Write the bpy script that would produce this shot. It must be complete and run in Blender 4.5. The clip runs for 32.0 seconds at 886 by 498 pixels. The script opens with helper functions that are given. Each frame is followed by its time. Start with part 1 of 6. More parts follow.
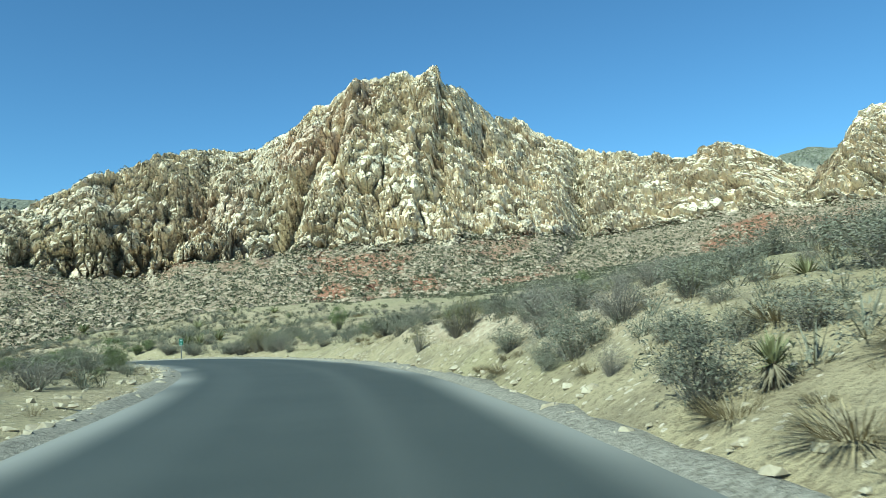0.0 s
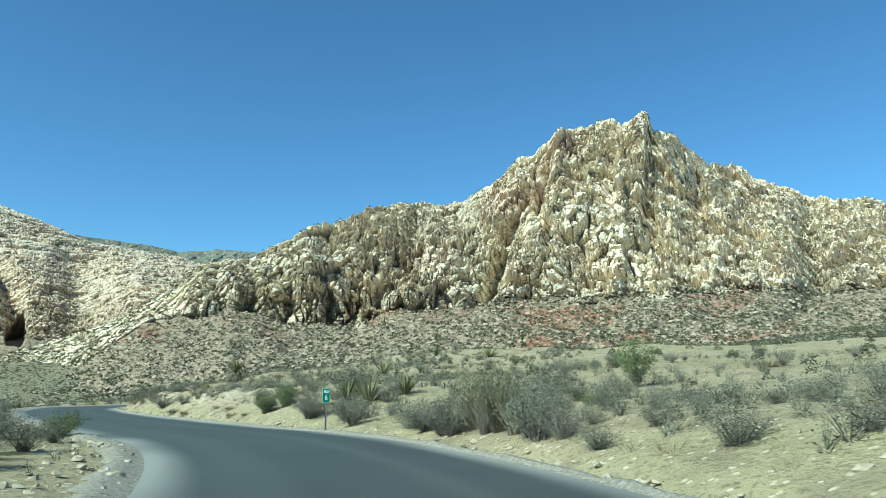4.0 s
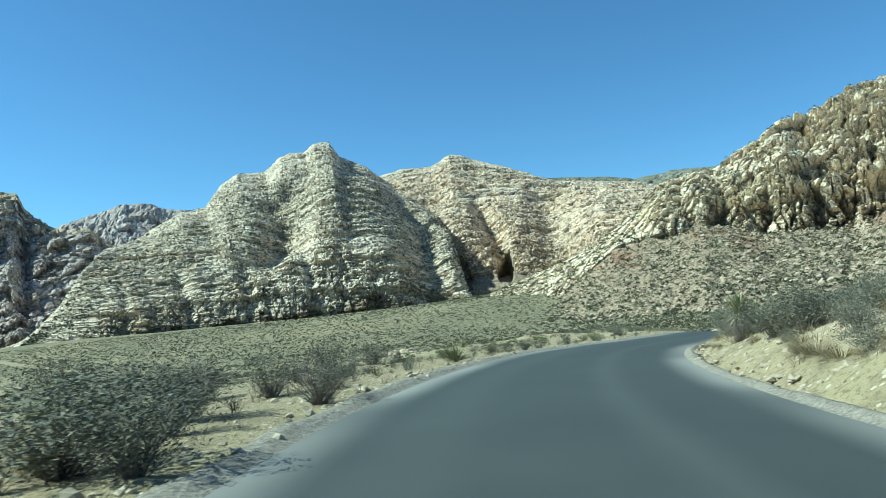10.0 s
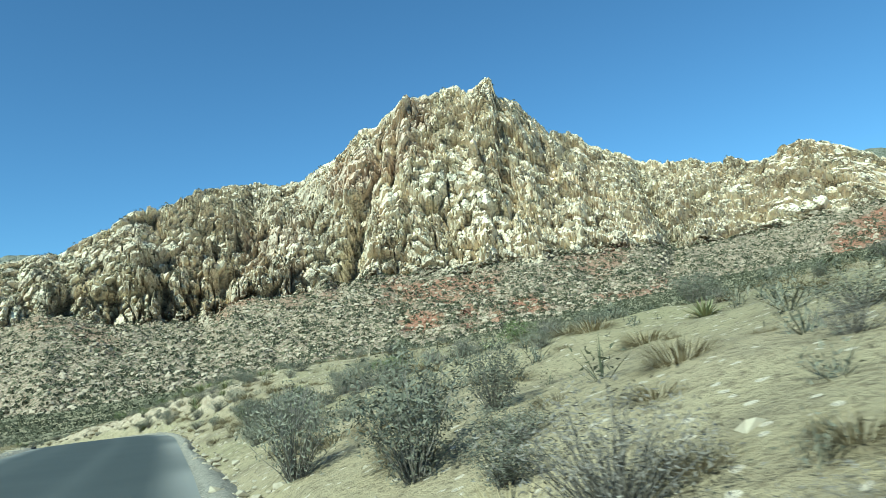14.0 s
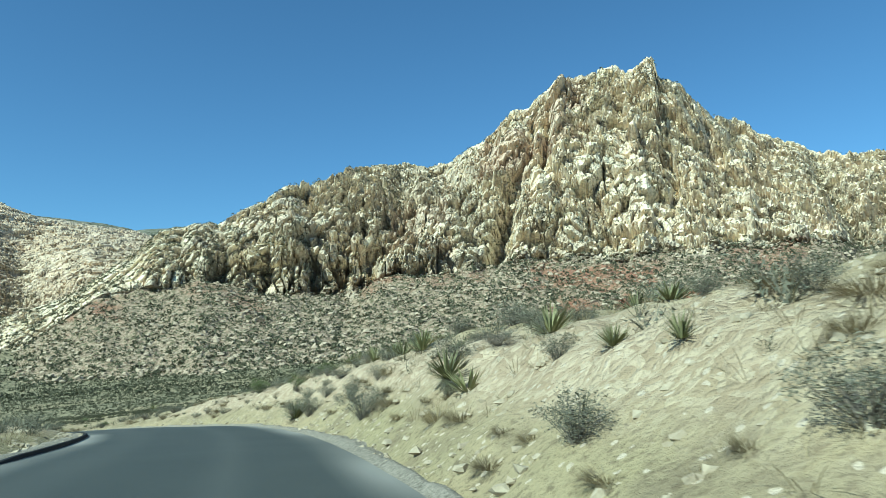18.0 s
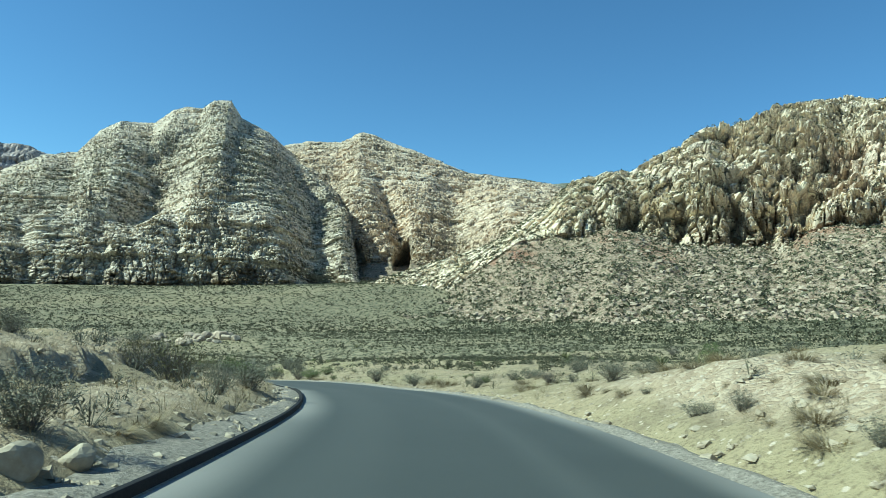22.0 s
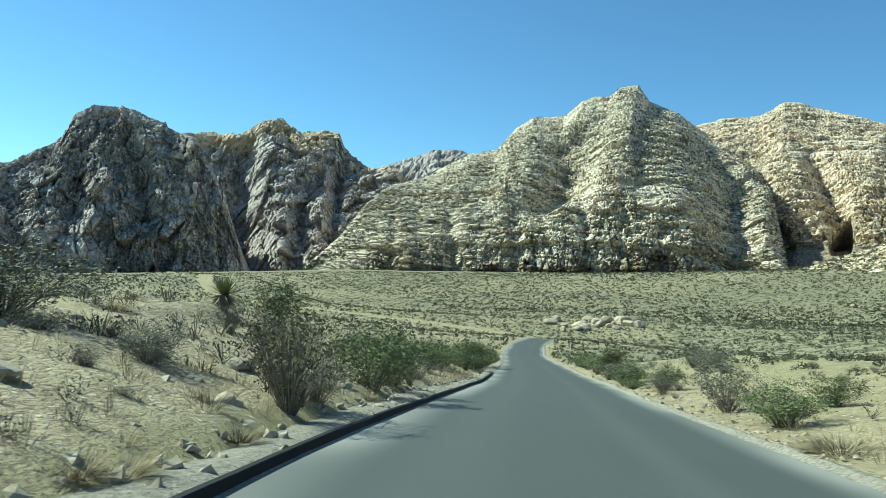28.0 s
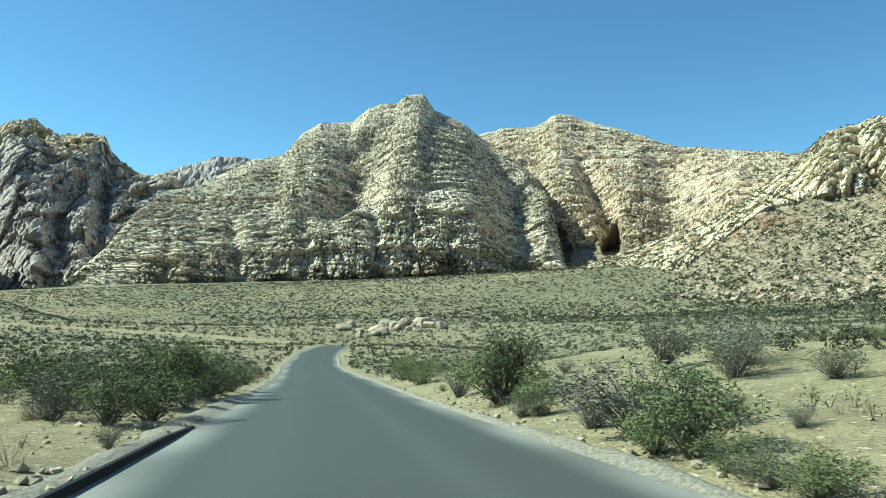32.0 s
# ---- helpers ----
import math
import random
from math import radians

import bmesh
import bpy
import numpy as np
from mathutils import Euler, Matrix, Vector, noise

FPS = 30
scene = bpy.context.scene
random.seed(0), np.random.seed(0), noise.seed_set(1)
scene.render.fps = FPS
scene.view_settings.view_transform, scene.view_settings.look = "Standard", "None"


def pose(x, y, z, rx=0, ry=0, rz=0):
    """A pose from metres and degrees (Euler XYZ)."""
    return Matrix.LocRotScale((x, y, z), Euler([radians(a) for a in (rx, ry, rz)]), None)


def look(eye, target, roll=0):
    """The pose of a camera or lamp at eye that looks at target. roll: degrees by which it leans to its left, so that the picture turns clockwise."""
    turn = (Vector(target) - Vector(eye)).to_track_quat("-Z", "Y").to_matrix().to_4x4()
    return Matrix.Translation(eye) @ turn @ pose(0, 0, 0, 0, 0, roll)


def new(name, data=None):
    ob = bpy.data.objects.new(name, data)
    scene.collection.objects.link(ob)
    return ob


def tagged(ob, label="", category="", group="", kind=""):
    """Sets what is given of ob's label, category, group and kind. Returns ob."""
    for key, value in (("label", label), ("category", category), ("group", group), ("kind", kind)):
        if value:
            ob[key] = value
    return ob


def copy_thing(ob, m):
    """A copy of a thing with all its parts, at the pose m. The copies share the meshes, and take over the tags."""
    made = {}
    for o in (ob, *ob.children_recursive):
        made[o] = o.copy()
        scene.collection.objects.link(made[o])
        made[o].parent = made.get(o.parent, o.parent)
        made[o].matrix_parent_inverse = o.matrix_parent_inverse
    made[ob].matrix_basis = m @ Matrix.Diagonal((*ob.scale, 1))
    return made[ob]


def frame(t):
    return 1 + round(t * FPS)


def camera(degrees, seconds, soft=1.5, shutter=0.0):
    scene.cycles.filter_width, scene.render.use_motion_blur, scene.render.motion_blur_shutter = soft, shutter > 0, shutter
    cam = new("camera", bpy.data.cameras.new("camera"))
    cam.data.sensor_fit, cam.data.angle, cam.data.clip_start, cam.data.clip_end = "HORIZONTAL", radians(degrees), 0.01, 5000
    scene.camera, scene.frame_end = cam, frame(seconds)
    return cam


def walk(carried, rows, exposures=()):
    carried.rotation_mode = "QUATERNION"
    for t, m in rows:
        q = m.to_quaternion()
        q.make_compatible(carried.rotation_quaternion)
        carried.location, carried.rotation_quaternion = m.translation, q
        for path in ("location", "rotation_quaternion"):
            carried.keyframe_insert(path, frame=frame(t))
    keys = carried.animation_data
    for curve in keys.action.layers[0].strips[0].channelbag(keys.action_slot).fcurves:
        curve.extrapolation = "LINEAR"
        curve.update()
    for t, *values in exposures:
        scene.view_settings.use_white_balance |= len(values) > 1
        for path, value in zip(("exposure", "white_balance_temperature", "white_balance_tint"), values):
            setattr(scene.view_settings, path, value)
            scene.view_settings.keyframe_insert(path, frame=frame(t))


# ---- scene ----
# ------------------------------------------------------------------ camera
cam = camera(61.7, 32.0, soft=0.55, shutter=0.12)
ROWS = [
    (0.0, 0.00, 0.00, 0.00, -0.00, 5.50, -1.96),
    (0.5, -0.55, 3.68, -0.03, 1.12, 6.56, -1.49),
    (1.0, -1.11, 7.39, -0.06, 2.26, 7.69, -0.95),
    (1.5, -1.74, 11.01, -0.06, 3.63, 8.78, -0.50),
    (2.0, -2.55, 14.64, -0.04, 5.42, 9.52, -0.28),
    (2.5, -3.62, 17.96, -0.08, 7.52, 10.04, -0.01),
    (4.5, -9.22, 30.88, -0.32, 18.60, 9.50, 0.72),
    (5.0, -10.84, 34.04, -0.38, 21.91, 8.98, 0.45),
    (5.5, -12.96, 37.21, -0.46, 25.45, 8.39, 0.06),
    (6.0, -15.35, 40.45, -0.53, 29.26, 7.79, -0.39),
    (6.5, -17.93, 43.41, -0.61, 33.46, 7.07, -0.68),
    (7.0, -20.83, 46.18, -0.71, 38.20, 6.22, -0.94),
    (7.5, -24.09, 48.99, -0.84, 43.43, 5.21, -1.35),
    (8.0, -27.20, 51.78, -0.99, 48.81, 4.31, -2.12),
    (8.5, -30.23, 54.51, -1.09, 53.51, 3.69, -2.96),
    (9.0, -33.12, 57.21, -1.17, 56.21, 3.53, -3.43),
    (9.5, -35.93, 59.90, -1.27, 55.00, 3.85, -3.26),
    (10.0, -38.81, 62.78, -1.34, 50.11, 4.67, -2.97),
    (10.5, -41.41, 65.63, -1.44, 42.38, 5.95, -3.27),
    (11.0, -44.19, 68.75, -1.50, 33.32, 7.27, -4.24),
    (11.5, -46.86, 72.10, -1.57, 23.10, 8.54, -6.31),
    (12.0, -49.49, 75.98, -1.70, 15.49, 9.17, -6.65),
    (12.5, -51.66, 79.47, -1.80, 10.67, 9.01, -6.47),
    (13.0, -53.43, 82.66, -1.88, 7.12, 8.58, -6.29),
    (13.5, -55.10, 86.04, -2.00, 4.00, 8.48, -5.78),
    (15.5, -61.58, 99.78, -2.48, -0.49, 8.50, -4.34),
    (16.0, -63.19, 103.24, -2.59, 1.67, 7.72, -3.69),
    (16.5, -64.87, 106.88, -2.70, 4.79, 6.99, -2.96),
    (17.0, -66.57, 110.62, -2.82, 8.17, 6.82, -2.15),
    (17.5, -68.30, 114.29, -2.91, 10.90, 7.26, -1.40),
    (18.0, -70.03, 117.90, -3.03, 12.58, 8.21, -0.88),
    (18.5, -71.81, 121.60, -3.12, 13.31, 9.21, -0.60),
    (19.0, -73.81, 125.45, -3.25, 14.25, 9.95, -0.40),
    (19.5, -76.09, 129.33, -3.45, 16.69, 10.04, 0.22),
    (20.0, -78.50, 133.17, -3.73, 21.04, 9.33, 1.05),
    (20.5, -80.96, 136.74, -3.94, 27.03, 7.93, 2.01),
    (21.0, -83.56, 140.08, -4.17, 33.31, 6.31, 2.78),
    (21.5, -86.14, 143.20, -4.37, 38.87, 4.95, 2.98),
    (22.0, -88.86, 146.18, -4.65, 43.46, 4.10, 3.08),
    (22.5, -91.79, 149.05, -4.98, 47.48, 3.64, 3.20),
    (23.0, -94.69, 151.88, -5.29, 51.30, 3.17, 3.29),
    (23.5, -97.55, 154.52, -5.59, 55.05, 2.48, 3.02),
    (24.0, -100.44, 157.01, -5.88, 58.38, 1.71, 2.52),
    (24.5, -103.43, 159.55, -6.18, 61.06, 0.86, 2.09),
    (25.0, -106.67, 161.97, -6.49, 63.12, 0.51, 2.09),
    (25.5, -110.16, 164.18, -6.90, 64.53, 0.62, 2.38),
    (27.5, -124.38, 172.49, -8.60, 71.20, 2.11, 3.29),
    (28.0, -128.01, 174.44, -9.02, 74.51, 1.65, 3.39),
    (28.5, -131.68, 176.05, -9.39, 77.48, 1.22, 3.32),
    (29.0, -135.18, 177.58, -9.78, 78.79, 1.10, 2.95),
    (29.5, -138.62, 179.07, -10.19, 77.48, 1.29, 2.53),
    (30.0, -142.10, 180.55, -10.63, 73.93, 1.69, 2.05),
    (30.5, -145.63, 182.00, -11.07, 69.11, 2.16, 1.71),
    (31.0, -149.08, 183.47, -11.50, 64.75, 2.56, 1.40),
    (31.5, -152.77, 185.05, -11.95, 60.99, 2.90, 1.23),
    (32.0, -156.53, 186.70, -12.37, 58.45, 3.12, 1.24),
]


def heading(yaw, pitch, roll):
    a, b = radians(yaw), radians(pitch)
    return Vector((-math.sin(a) * math.cos(b), math.cos(a) * math.cos(b), math.sin(b)))


walk(cam, [(t, look((x, y, z), Vector((x, y, z)) + heading(yaw, pitch, roll), roll)) for t, x, y, z, yaw, pitch, roll in ROWS],
     exposures=[(0, 0.66, 5300, -20), (6, 0.72, 5200, -20), (13, 0.68, 5250, -20), (19, 0.56, 5300, -19), (22, 0.60, 5300, -20), (25, 0.84, 5500, -21), (32, 0.84, 5650, -21)])

# ------------------------------------------------------------------ daylight
SUN_YAW, SUN_UP = 144.0, 40.0
world = bpy.data.worlds.new("sky")
scene.world = world
world.use_nodes = True
wn = world.node_tree.nodes
sky = wn.new("ShaderNodeTexSky")
sky.sky_type = "NISHITA"
sky.sun_disc = False
sky.sun_elevation = radians(SUN_UP)
sky.sun_rotation = radians(-SUN_YAW)
sky.altitude = 1400
sky.air_density, sky.dust_density, sky.ozone_density = 1.0, 0.0, 5.0
wn["Background"].inputs["Strength"].default_value = 0.088
world.node_tree.links.new(sky.outputs[0], wn["Background"].inputs[0])
sun = new("sun", bpy.data.lights.new("sun", "SUN"))
sun.data.energy, sun.data.angle, sun.data.color = 5.0, radians(0.53), (1.0, 0.93, 0.815)
sun.matrix_world = look((0, 0, 600), Vector((0, 0, 600)) - heading(SUN_YAW, SUN_UP, 0) * 100)


# ------------------------------------------------------------------ noise on arrays
def hashed(ix, iy, seed):
    h = (ix.astype(np.int64) * 374761393 + iy.astype(np.int64) * 668265263 + seed * 1442695041) & 0x7FFFFFFF
    h = ((h ^ (h >> 13)) * 1274126177) & 0x7FFFFFFF
    h = ((h ^ (h >> 16)) * 668265263) & 0x7FFFFFFF
    return ((h ^ (h >> 15)) & 0xFFFFFF) / 0xFFFFFF


def smooth(x, y, seed=0):
    """Value noise from -1 to 1."""
    x, y = np.asarray(x, float), np.asarray(y, float)
    ix, iy = np.floor(x), np.floor(y)
    u, v = x - ix, y - iy
    u, v = u * u * (3 - 2 * u), v * v * (3 - 2 * v)
    a, b = hashed(ix, iy, seed), hashed(ix + 1, iy, seed)
    c, d = hashed(ix, iy + 1, seed), hashed(ix + 1, iy + 1, seed)
    return 2 * (a * (1 - u) * (1 - v) + b * u * (1 - v) + c * (1 - u) * v + d * u * v) - 1


def rough(x, y, seed=0, octaves=4):
    out, k, a = 0, 1.0, 1.0
    for n in range(octaves):
        out = out + a * smooth(x * k + 17.3 * n, y * k - 9.1 * n, seed + n)
        k, a = k * 2.03, a * 0.5
    return out


def cells(x, y, seed=0):
    """Nearest and second nearest cell distance, the nearest cell's random value, and a randomly tilted plane over each cell."""
    ix, iy = np.floor(x), np.floor(y)
    f1 = np.full(np.shape(x), 9.0)
    f2, rnd, tilt = f1.copy(), f1 * 0, f1 * 0
    for dx in (-1, 0, 1):
        for dy in (-1, 0, 1):
            cx, cy = ix + dx, iy + dy
            px, py = cx + 0.5 + 0.9 * (hashed(cx, cy, seed) - 0.5), cy + 0.5 + 0.9 * (hashed(cx, cy, seed + 5) - 0.5)
            d = np.hypot(px - x, py - y)
            near = d < f1
            f2 = np.where(near, f1, np.minimum(f2, d))
            rnd = np.where(near, hashed(cx, cy, seed + 11), rnd)
            tilt = np.where(near, (x - px) * 2 * (hashed(cx, cy, seed + 17) - 0.5) + (y - py) * 2 * (hashed(cx, cy, seed + 19) - 0.65), tilt)
            f1 = np.where(near, d, f1)
    return f1, f2, rnd, tilt


def blocks(x, y, z, seed=0):
    """As cells, in space: how near the edge of a block, its random value, and a randomly tilted plane over it."""
    ix, iy, iz = np.floor(x), np.floor(y), np.floor(z)
    f1 = np.full(np.shape(x), 9.0)
    f2, rnd, tilt = f1.copy(), f1 * 0, f1 * 0
    for dx in (-1, 0, 1):
        for dy in (-1, 0, 1):
            for dz in (-1, 0, 1):
                cx, cy = ix + dx + 7919 * (iz + dz), iy + dy + 104729 * (iz + dz)
                h = hashed(cx, cy, seed)
                h2, h3 = (h * 311.7) % 1, (h * 7877.3) % 1
                ox, oy, oz = x - ix - dx - 0.1 - 0.8 * h, y - iy - dy - 0.1 - 0.8 * h2, z - iz - dz - 0.1 - 0.8 * h3
                d = ox * ox + oy * oy + oz * oz
                near = d < f1
                f2 = np.where(near, f1, np.minimum(f2, d))
                rnd = np.where(near, h, rnd)
                tilt = np.where(near, ox * (2 * h2 - 1) + oy * (2 * h3 - 1) + oz * (2 * ((h * 977.1) % 1) - 1.3), tilt)
                f1 = np.where(near, d, f1)
    return np.sqrt(f2) - np.sqrt(f1), rnd, tilt


def step(a, b, x):
    t = np.clip((x - a) / (b - a), 0, 1)
    return t * t * (3 - 2 * t)


# ------------------------------------------------------------------ materials
def material(name):
    m = bpy.data.materials.new(name)
    m.use_nodes = True
    return m, m.node_tree.nodes, m.node_tree.links, m.node_tree.nodes["Principled BSDF"]


def node(nodes, kind, **values):
    n = nodes.new(kind)
    for key, value in values.items():
        n.inputs[key].default_value = value
    return n


def ramp(nodes, links, source, stops):
    r = nodes.new("ShaderNodeValToRGB")
    e = r.color_ramp.elements
    while len(e) < len(stops):
        e.new(0.5)
    for k, (at, colour) in enumerate(stops):
        e[k].position, e[k].color = at, (*colour, 1)
    links.new(source, r.inputs[0])
    return r.outputs[0]


def mixed(nodes, links, factor, a, b, kind="MIX"):
    m = nodes.new("ShaderNodeMix")
    m.data_type, m.blend_type = "RGBA", kind
    for socket, value in ((m.inputs[0], factor), (m.inputs[6], a), (m.inputs[7], b)):
        if hasattr(value, "links"):
            links.new(value, socket)
        else:
            socket.default_value = value if isinstance(value, float) else (*value, 1)
    return m.outputs[2]


def noise_at(nodes, links, scale, detail=4.0, roughness=0.55, stretch=(1, 1, 1)):
    tc = nodes.new("ShaderNodeNewGeometry")
    mp = nodes.new("ShaderNodeMapping")
    mp.inputs["Scale"].default_value = stretch
    links.new(tc.outputs["Position"], mp.inputs[0])
    n = node(nodes, "ShaderNodeTexNoise", Scale=scale, Detail=detail, Roughness=roughness)
    links.new(mp.outputs[0], n.inputs["Vector"])
    return n.outputs["Fac"]


def bumped(nodes, links, bsdf, height, strength, distance):
    b = node(nodes, "ShaderNodeBump", Strength=strength, Distance=distance)
    links.new(height, b.inputs["Height"])
    links.new(b.outputs[0], bsdf.inputs["Normal"])


def attribute(nodes, name):
    a = nodes.new("ShaderNodeAttribute")
    a.attribute_name = name
    return a.outputs["Fac"]


def blocks_at(nodes, links, scale, stretch, seed_shift, feature="F1"):
    """Broken blocks of rock: a Voronoi texture on the wandering position."""
    geo = nodes.new("ShaderNodeNewGeometry")
    wander = node(nodes, "ShaderNodeTexNoise", Scale=scale * 0.6, Detail=3.0)
    links.new(geo.outputs["Position"], wander.inputs["Vector"])
    push = nodes.new("ShaderNodeVectorMath")
    push.operation = "MULTIPLY_ADD"
    push.inputs[1].default_value = (1.1 / scale,) * 3
    links.new(wander.outputs["Color"], push.inputs[0])
    links.new(geo.outputs["Position"], push.inputs[2])
    mp = nodes.new("ShaderNodeMapping")
    mp.inputs["Scale"].default_value = stretch
    mp.inputs["Location"].default_value = (seed_shift,) * 3
    links.new(push.outputs[0], mp.inputs[0])
    v = nodes.new("ShaderNodeTexVoronoi")
    v.feature = feature
    v.inputs["Scale"].default_value = scale
    links.new(mp.outputs[0], v.inputs["Vector"])
    return v


def rock_material(name, pale, warm, dark, red, varnish, bedding=(1, 1, 1)):
    m, n, l, bsdf = material(name)
    big = noise_at(n, l, 0.012, 5, 0.6)
    mid = noise_at(n, l, 0.05, 6, 0.7, bedding)
    fine = noise_at(n, l, 0.45, 6, 0.75, bedding)
    base = mixed(n, l, ramp(n, l, big, [(0.38, (0, 0, 0)), (0.62, (1, 1, 1))]), pale, warm)
    tone = blocks_at(n, l, 0.17, bedding, 3.0)
    split = n.new("ShaderNodeSeparateColor")
    l.new(tone.outputs["Color"], split.inputs[0])
    base = mixed(n, l, ramp(n, l, split.outputs[0], [(0.1, (0.3,) * 3), (0.2, (0, 0, 0))]), base, tuple(0.55 * a + 0.45 * b for a, b in zip(pale, dark)))
    base = mixed(n, l, ramp(n, l, split.outputs[1], [(0.5, (0, 0, 0)), (0.8, (0.8,) * 3)]), base, tuple(min(0.8, 1.15 * a) for a in pale))
    base = mixed(n, l, ramp(n, l, mid, [(0.58, (0, 0, 0)), (0.66, (varnish,) * 3)]), base, dark)
    base = mixed(n, l, ramp(n, l, fine, [(0.32, (0.6,) * 3), (0.37, (0, 0, 0))]), base, dark)
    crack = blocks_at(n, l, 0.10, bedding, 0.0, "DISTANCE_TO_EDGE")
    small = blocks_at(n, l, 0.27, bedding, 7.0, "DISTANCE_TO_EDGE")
    # Shadow inside cracks, painted as dark lines along block edges that noise thins out.
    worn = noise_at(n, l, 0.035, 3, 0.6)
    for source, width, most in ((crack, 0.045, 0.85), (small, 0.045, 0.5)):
        crack_shade = n.new("ShaderNodeMath")
        crack_shade.operation = "MULTIPLY"
        l.new(ramp(n, l, source.outputs["Distance"], [(width * 0.4, (most,) * 3), (width * 1.6, (0, 0, 0))]), crack_shade.inputs[0])
        l.new(ramp(n, l, worn, [(0.42, (0.0,) * 3), (0.6, (1, 1, 1))]), crack_shade.inputs[1])
        base = mixed(n, l, crack_shade.outputs[0], base, tuple(0.35 * a for a in dark))
    coat = n.new("ShaderNodeMath")
    coat.operation = "MULTIPLY"
    l.new(ramp(n, l, noise_at(n, l, 0.07, 5, 0.65, (1.5, 1.5, 0.4)), [(0.40, (0, 0, 0)), (0.56, (1, 1, 1))]), coat.inputs[0])
    l.new(attribute(n, "stain"), coat.inputs[1])
    base = mixed(n, l, coat.outputs[0], base, (0.168, 0.148, 0.128))
    base = mixed(n, l, attribute(n, "cap"), base, (0.528, 0.416, 0.264))
    speck = ramp(n, l, fine, [(0.46, (0, 0, 0)), (0.56, (1, 1, 1))])
    scree = mixed(n, l, speck, (0.2, 0.147, 0.102), (0.37, 0.298, 0.213))
    base = mixed(n, l, attribute(n, "scree"), base, scree)
    rusty = mixed(n, l, ramp(n, l, fine, [(0.5, (0, 0, 0)), (0.62, (0.6,) * 3)]), red, (0.368, 0.24, 0.168))
    base = mixed(n, l, attribute(n, "red_bed"), base, rusty)
    scrub = noise_at(n, l, 0.28, 3, 0.7)
    growth = n.new("ShaderNodeMath")
    growth.operation = "MULTIPLY"
    l.new(ramp(n, l, scrub, [(0.5, (0, 0, 0)), (0.58, (1, 1, 1))]), growth.inputs[0])
    l.new(attribute(n, "scrub"), growth.inputs[1])
    base = mixed(n, l, growth.outputs[0], base, (0.068, 0.076, 0.036))
    l.new(base, bsdf.inputs["Base Color"])
    bsdf.inputs["Roughness"].default_value = 0.9
    bsdf.inputs["Specular IOR Level"].default_value = 0.15
    height = None
    for source, top, amount in ((ramp(n, l, crack.outputs["Distance"], [(0.0, (0, 0, 0)), (0.16, (1, 1, 1))]), 1, 1.0),
                                (ramp(n, l, small.outputs["Distance"], [(0.0, (0, 0, 0)), (0.2, (1, 1, 1))]), 1, 0.55),
                                (fine, 1, 0.35), (split.outputs[2], 1, 0.8)):
        add = n.new("ShaderNodeMath")
        add.operation = "MULTIPLY_ADD"
        l.new(source, add.inputs[0])
        add.inputs[1].default_value = amount
        if height is None:
            add.inputs[2].default_value = 0.0
        else:
            l.new(height, add.inputs[2])
        height = add.outputs[0]
    bumped(n, l, bsdf, height, 0.5, 0.8)
    return m


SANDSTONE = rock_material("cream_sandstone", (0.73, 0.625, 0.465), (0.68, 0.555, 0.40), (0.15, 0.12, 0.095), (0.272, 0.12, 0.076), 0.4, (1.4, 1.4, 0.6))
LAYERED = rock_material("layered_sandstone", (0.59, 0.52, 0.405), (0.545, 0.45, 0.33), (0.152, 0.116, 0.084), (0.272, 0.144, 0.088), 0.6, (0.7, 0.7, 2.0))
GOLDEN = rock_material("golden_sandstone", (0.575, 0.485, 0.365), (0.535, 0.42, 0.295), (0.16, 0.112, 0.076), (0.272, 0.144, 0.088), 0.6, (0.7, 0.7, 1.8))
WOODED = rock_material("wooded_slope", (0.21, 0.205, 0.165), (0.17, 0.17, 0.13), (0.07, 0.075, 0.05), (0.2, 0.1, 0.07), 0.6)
# Varnished rock, darkened further because shade is put into its colour.
SHADED = rock_material("shaded_varnished_sandstone", (0.46, 0.41, 0.37), (0.385, 0.32, 0.28), (0.088, 0.076, 0.072), (0.208, 0.096, 0.064), 0.7, (1.4, 1.4, 0.4))


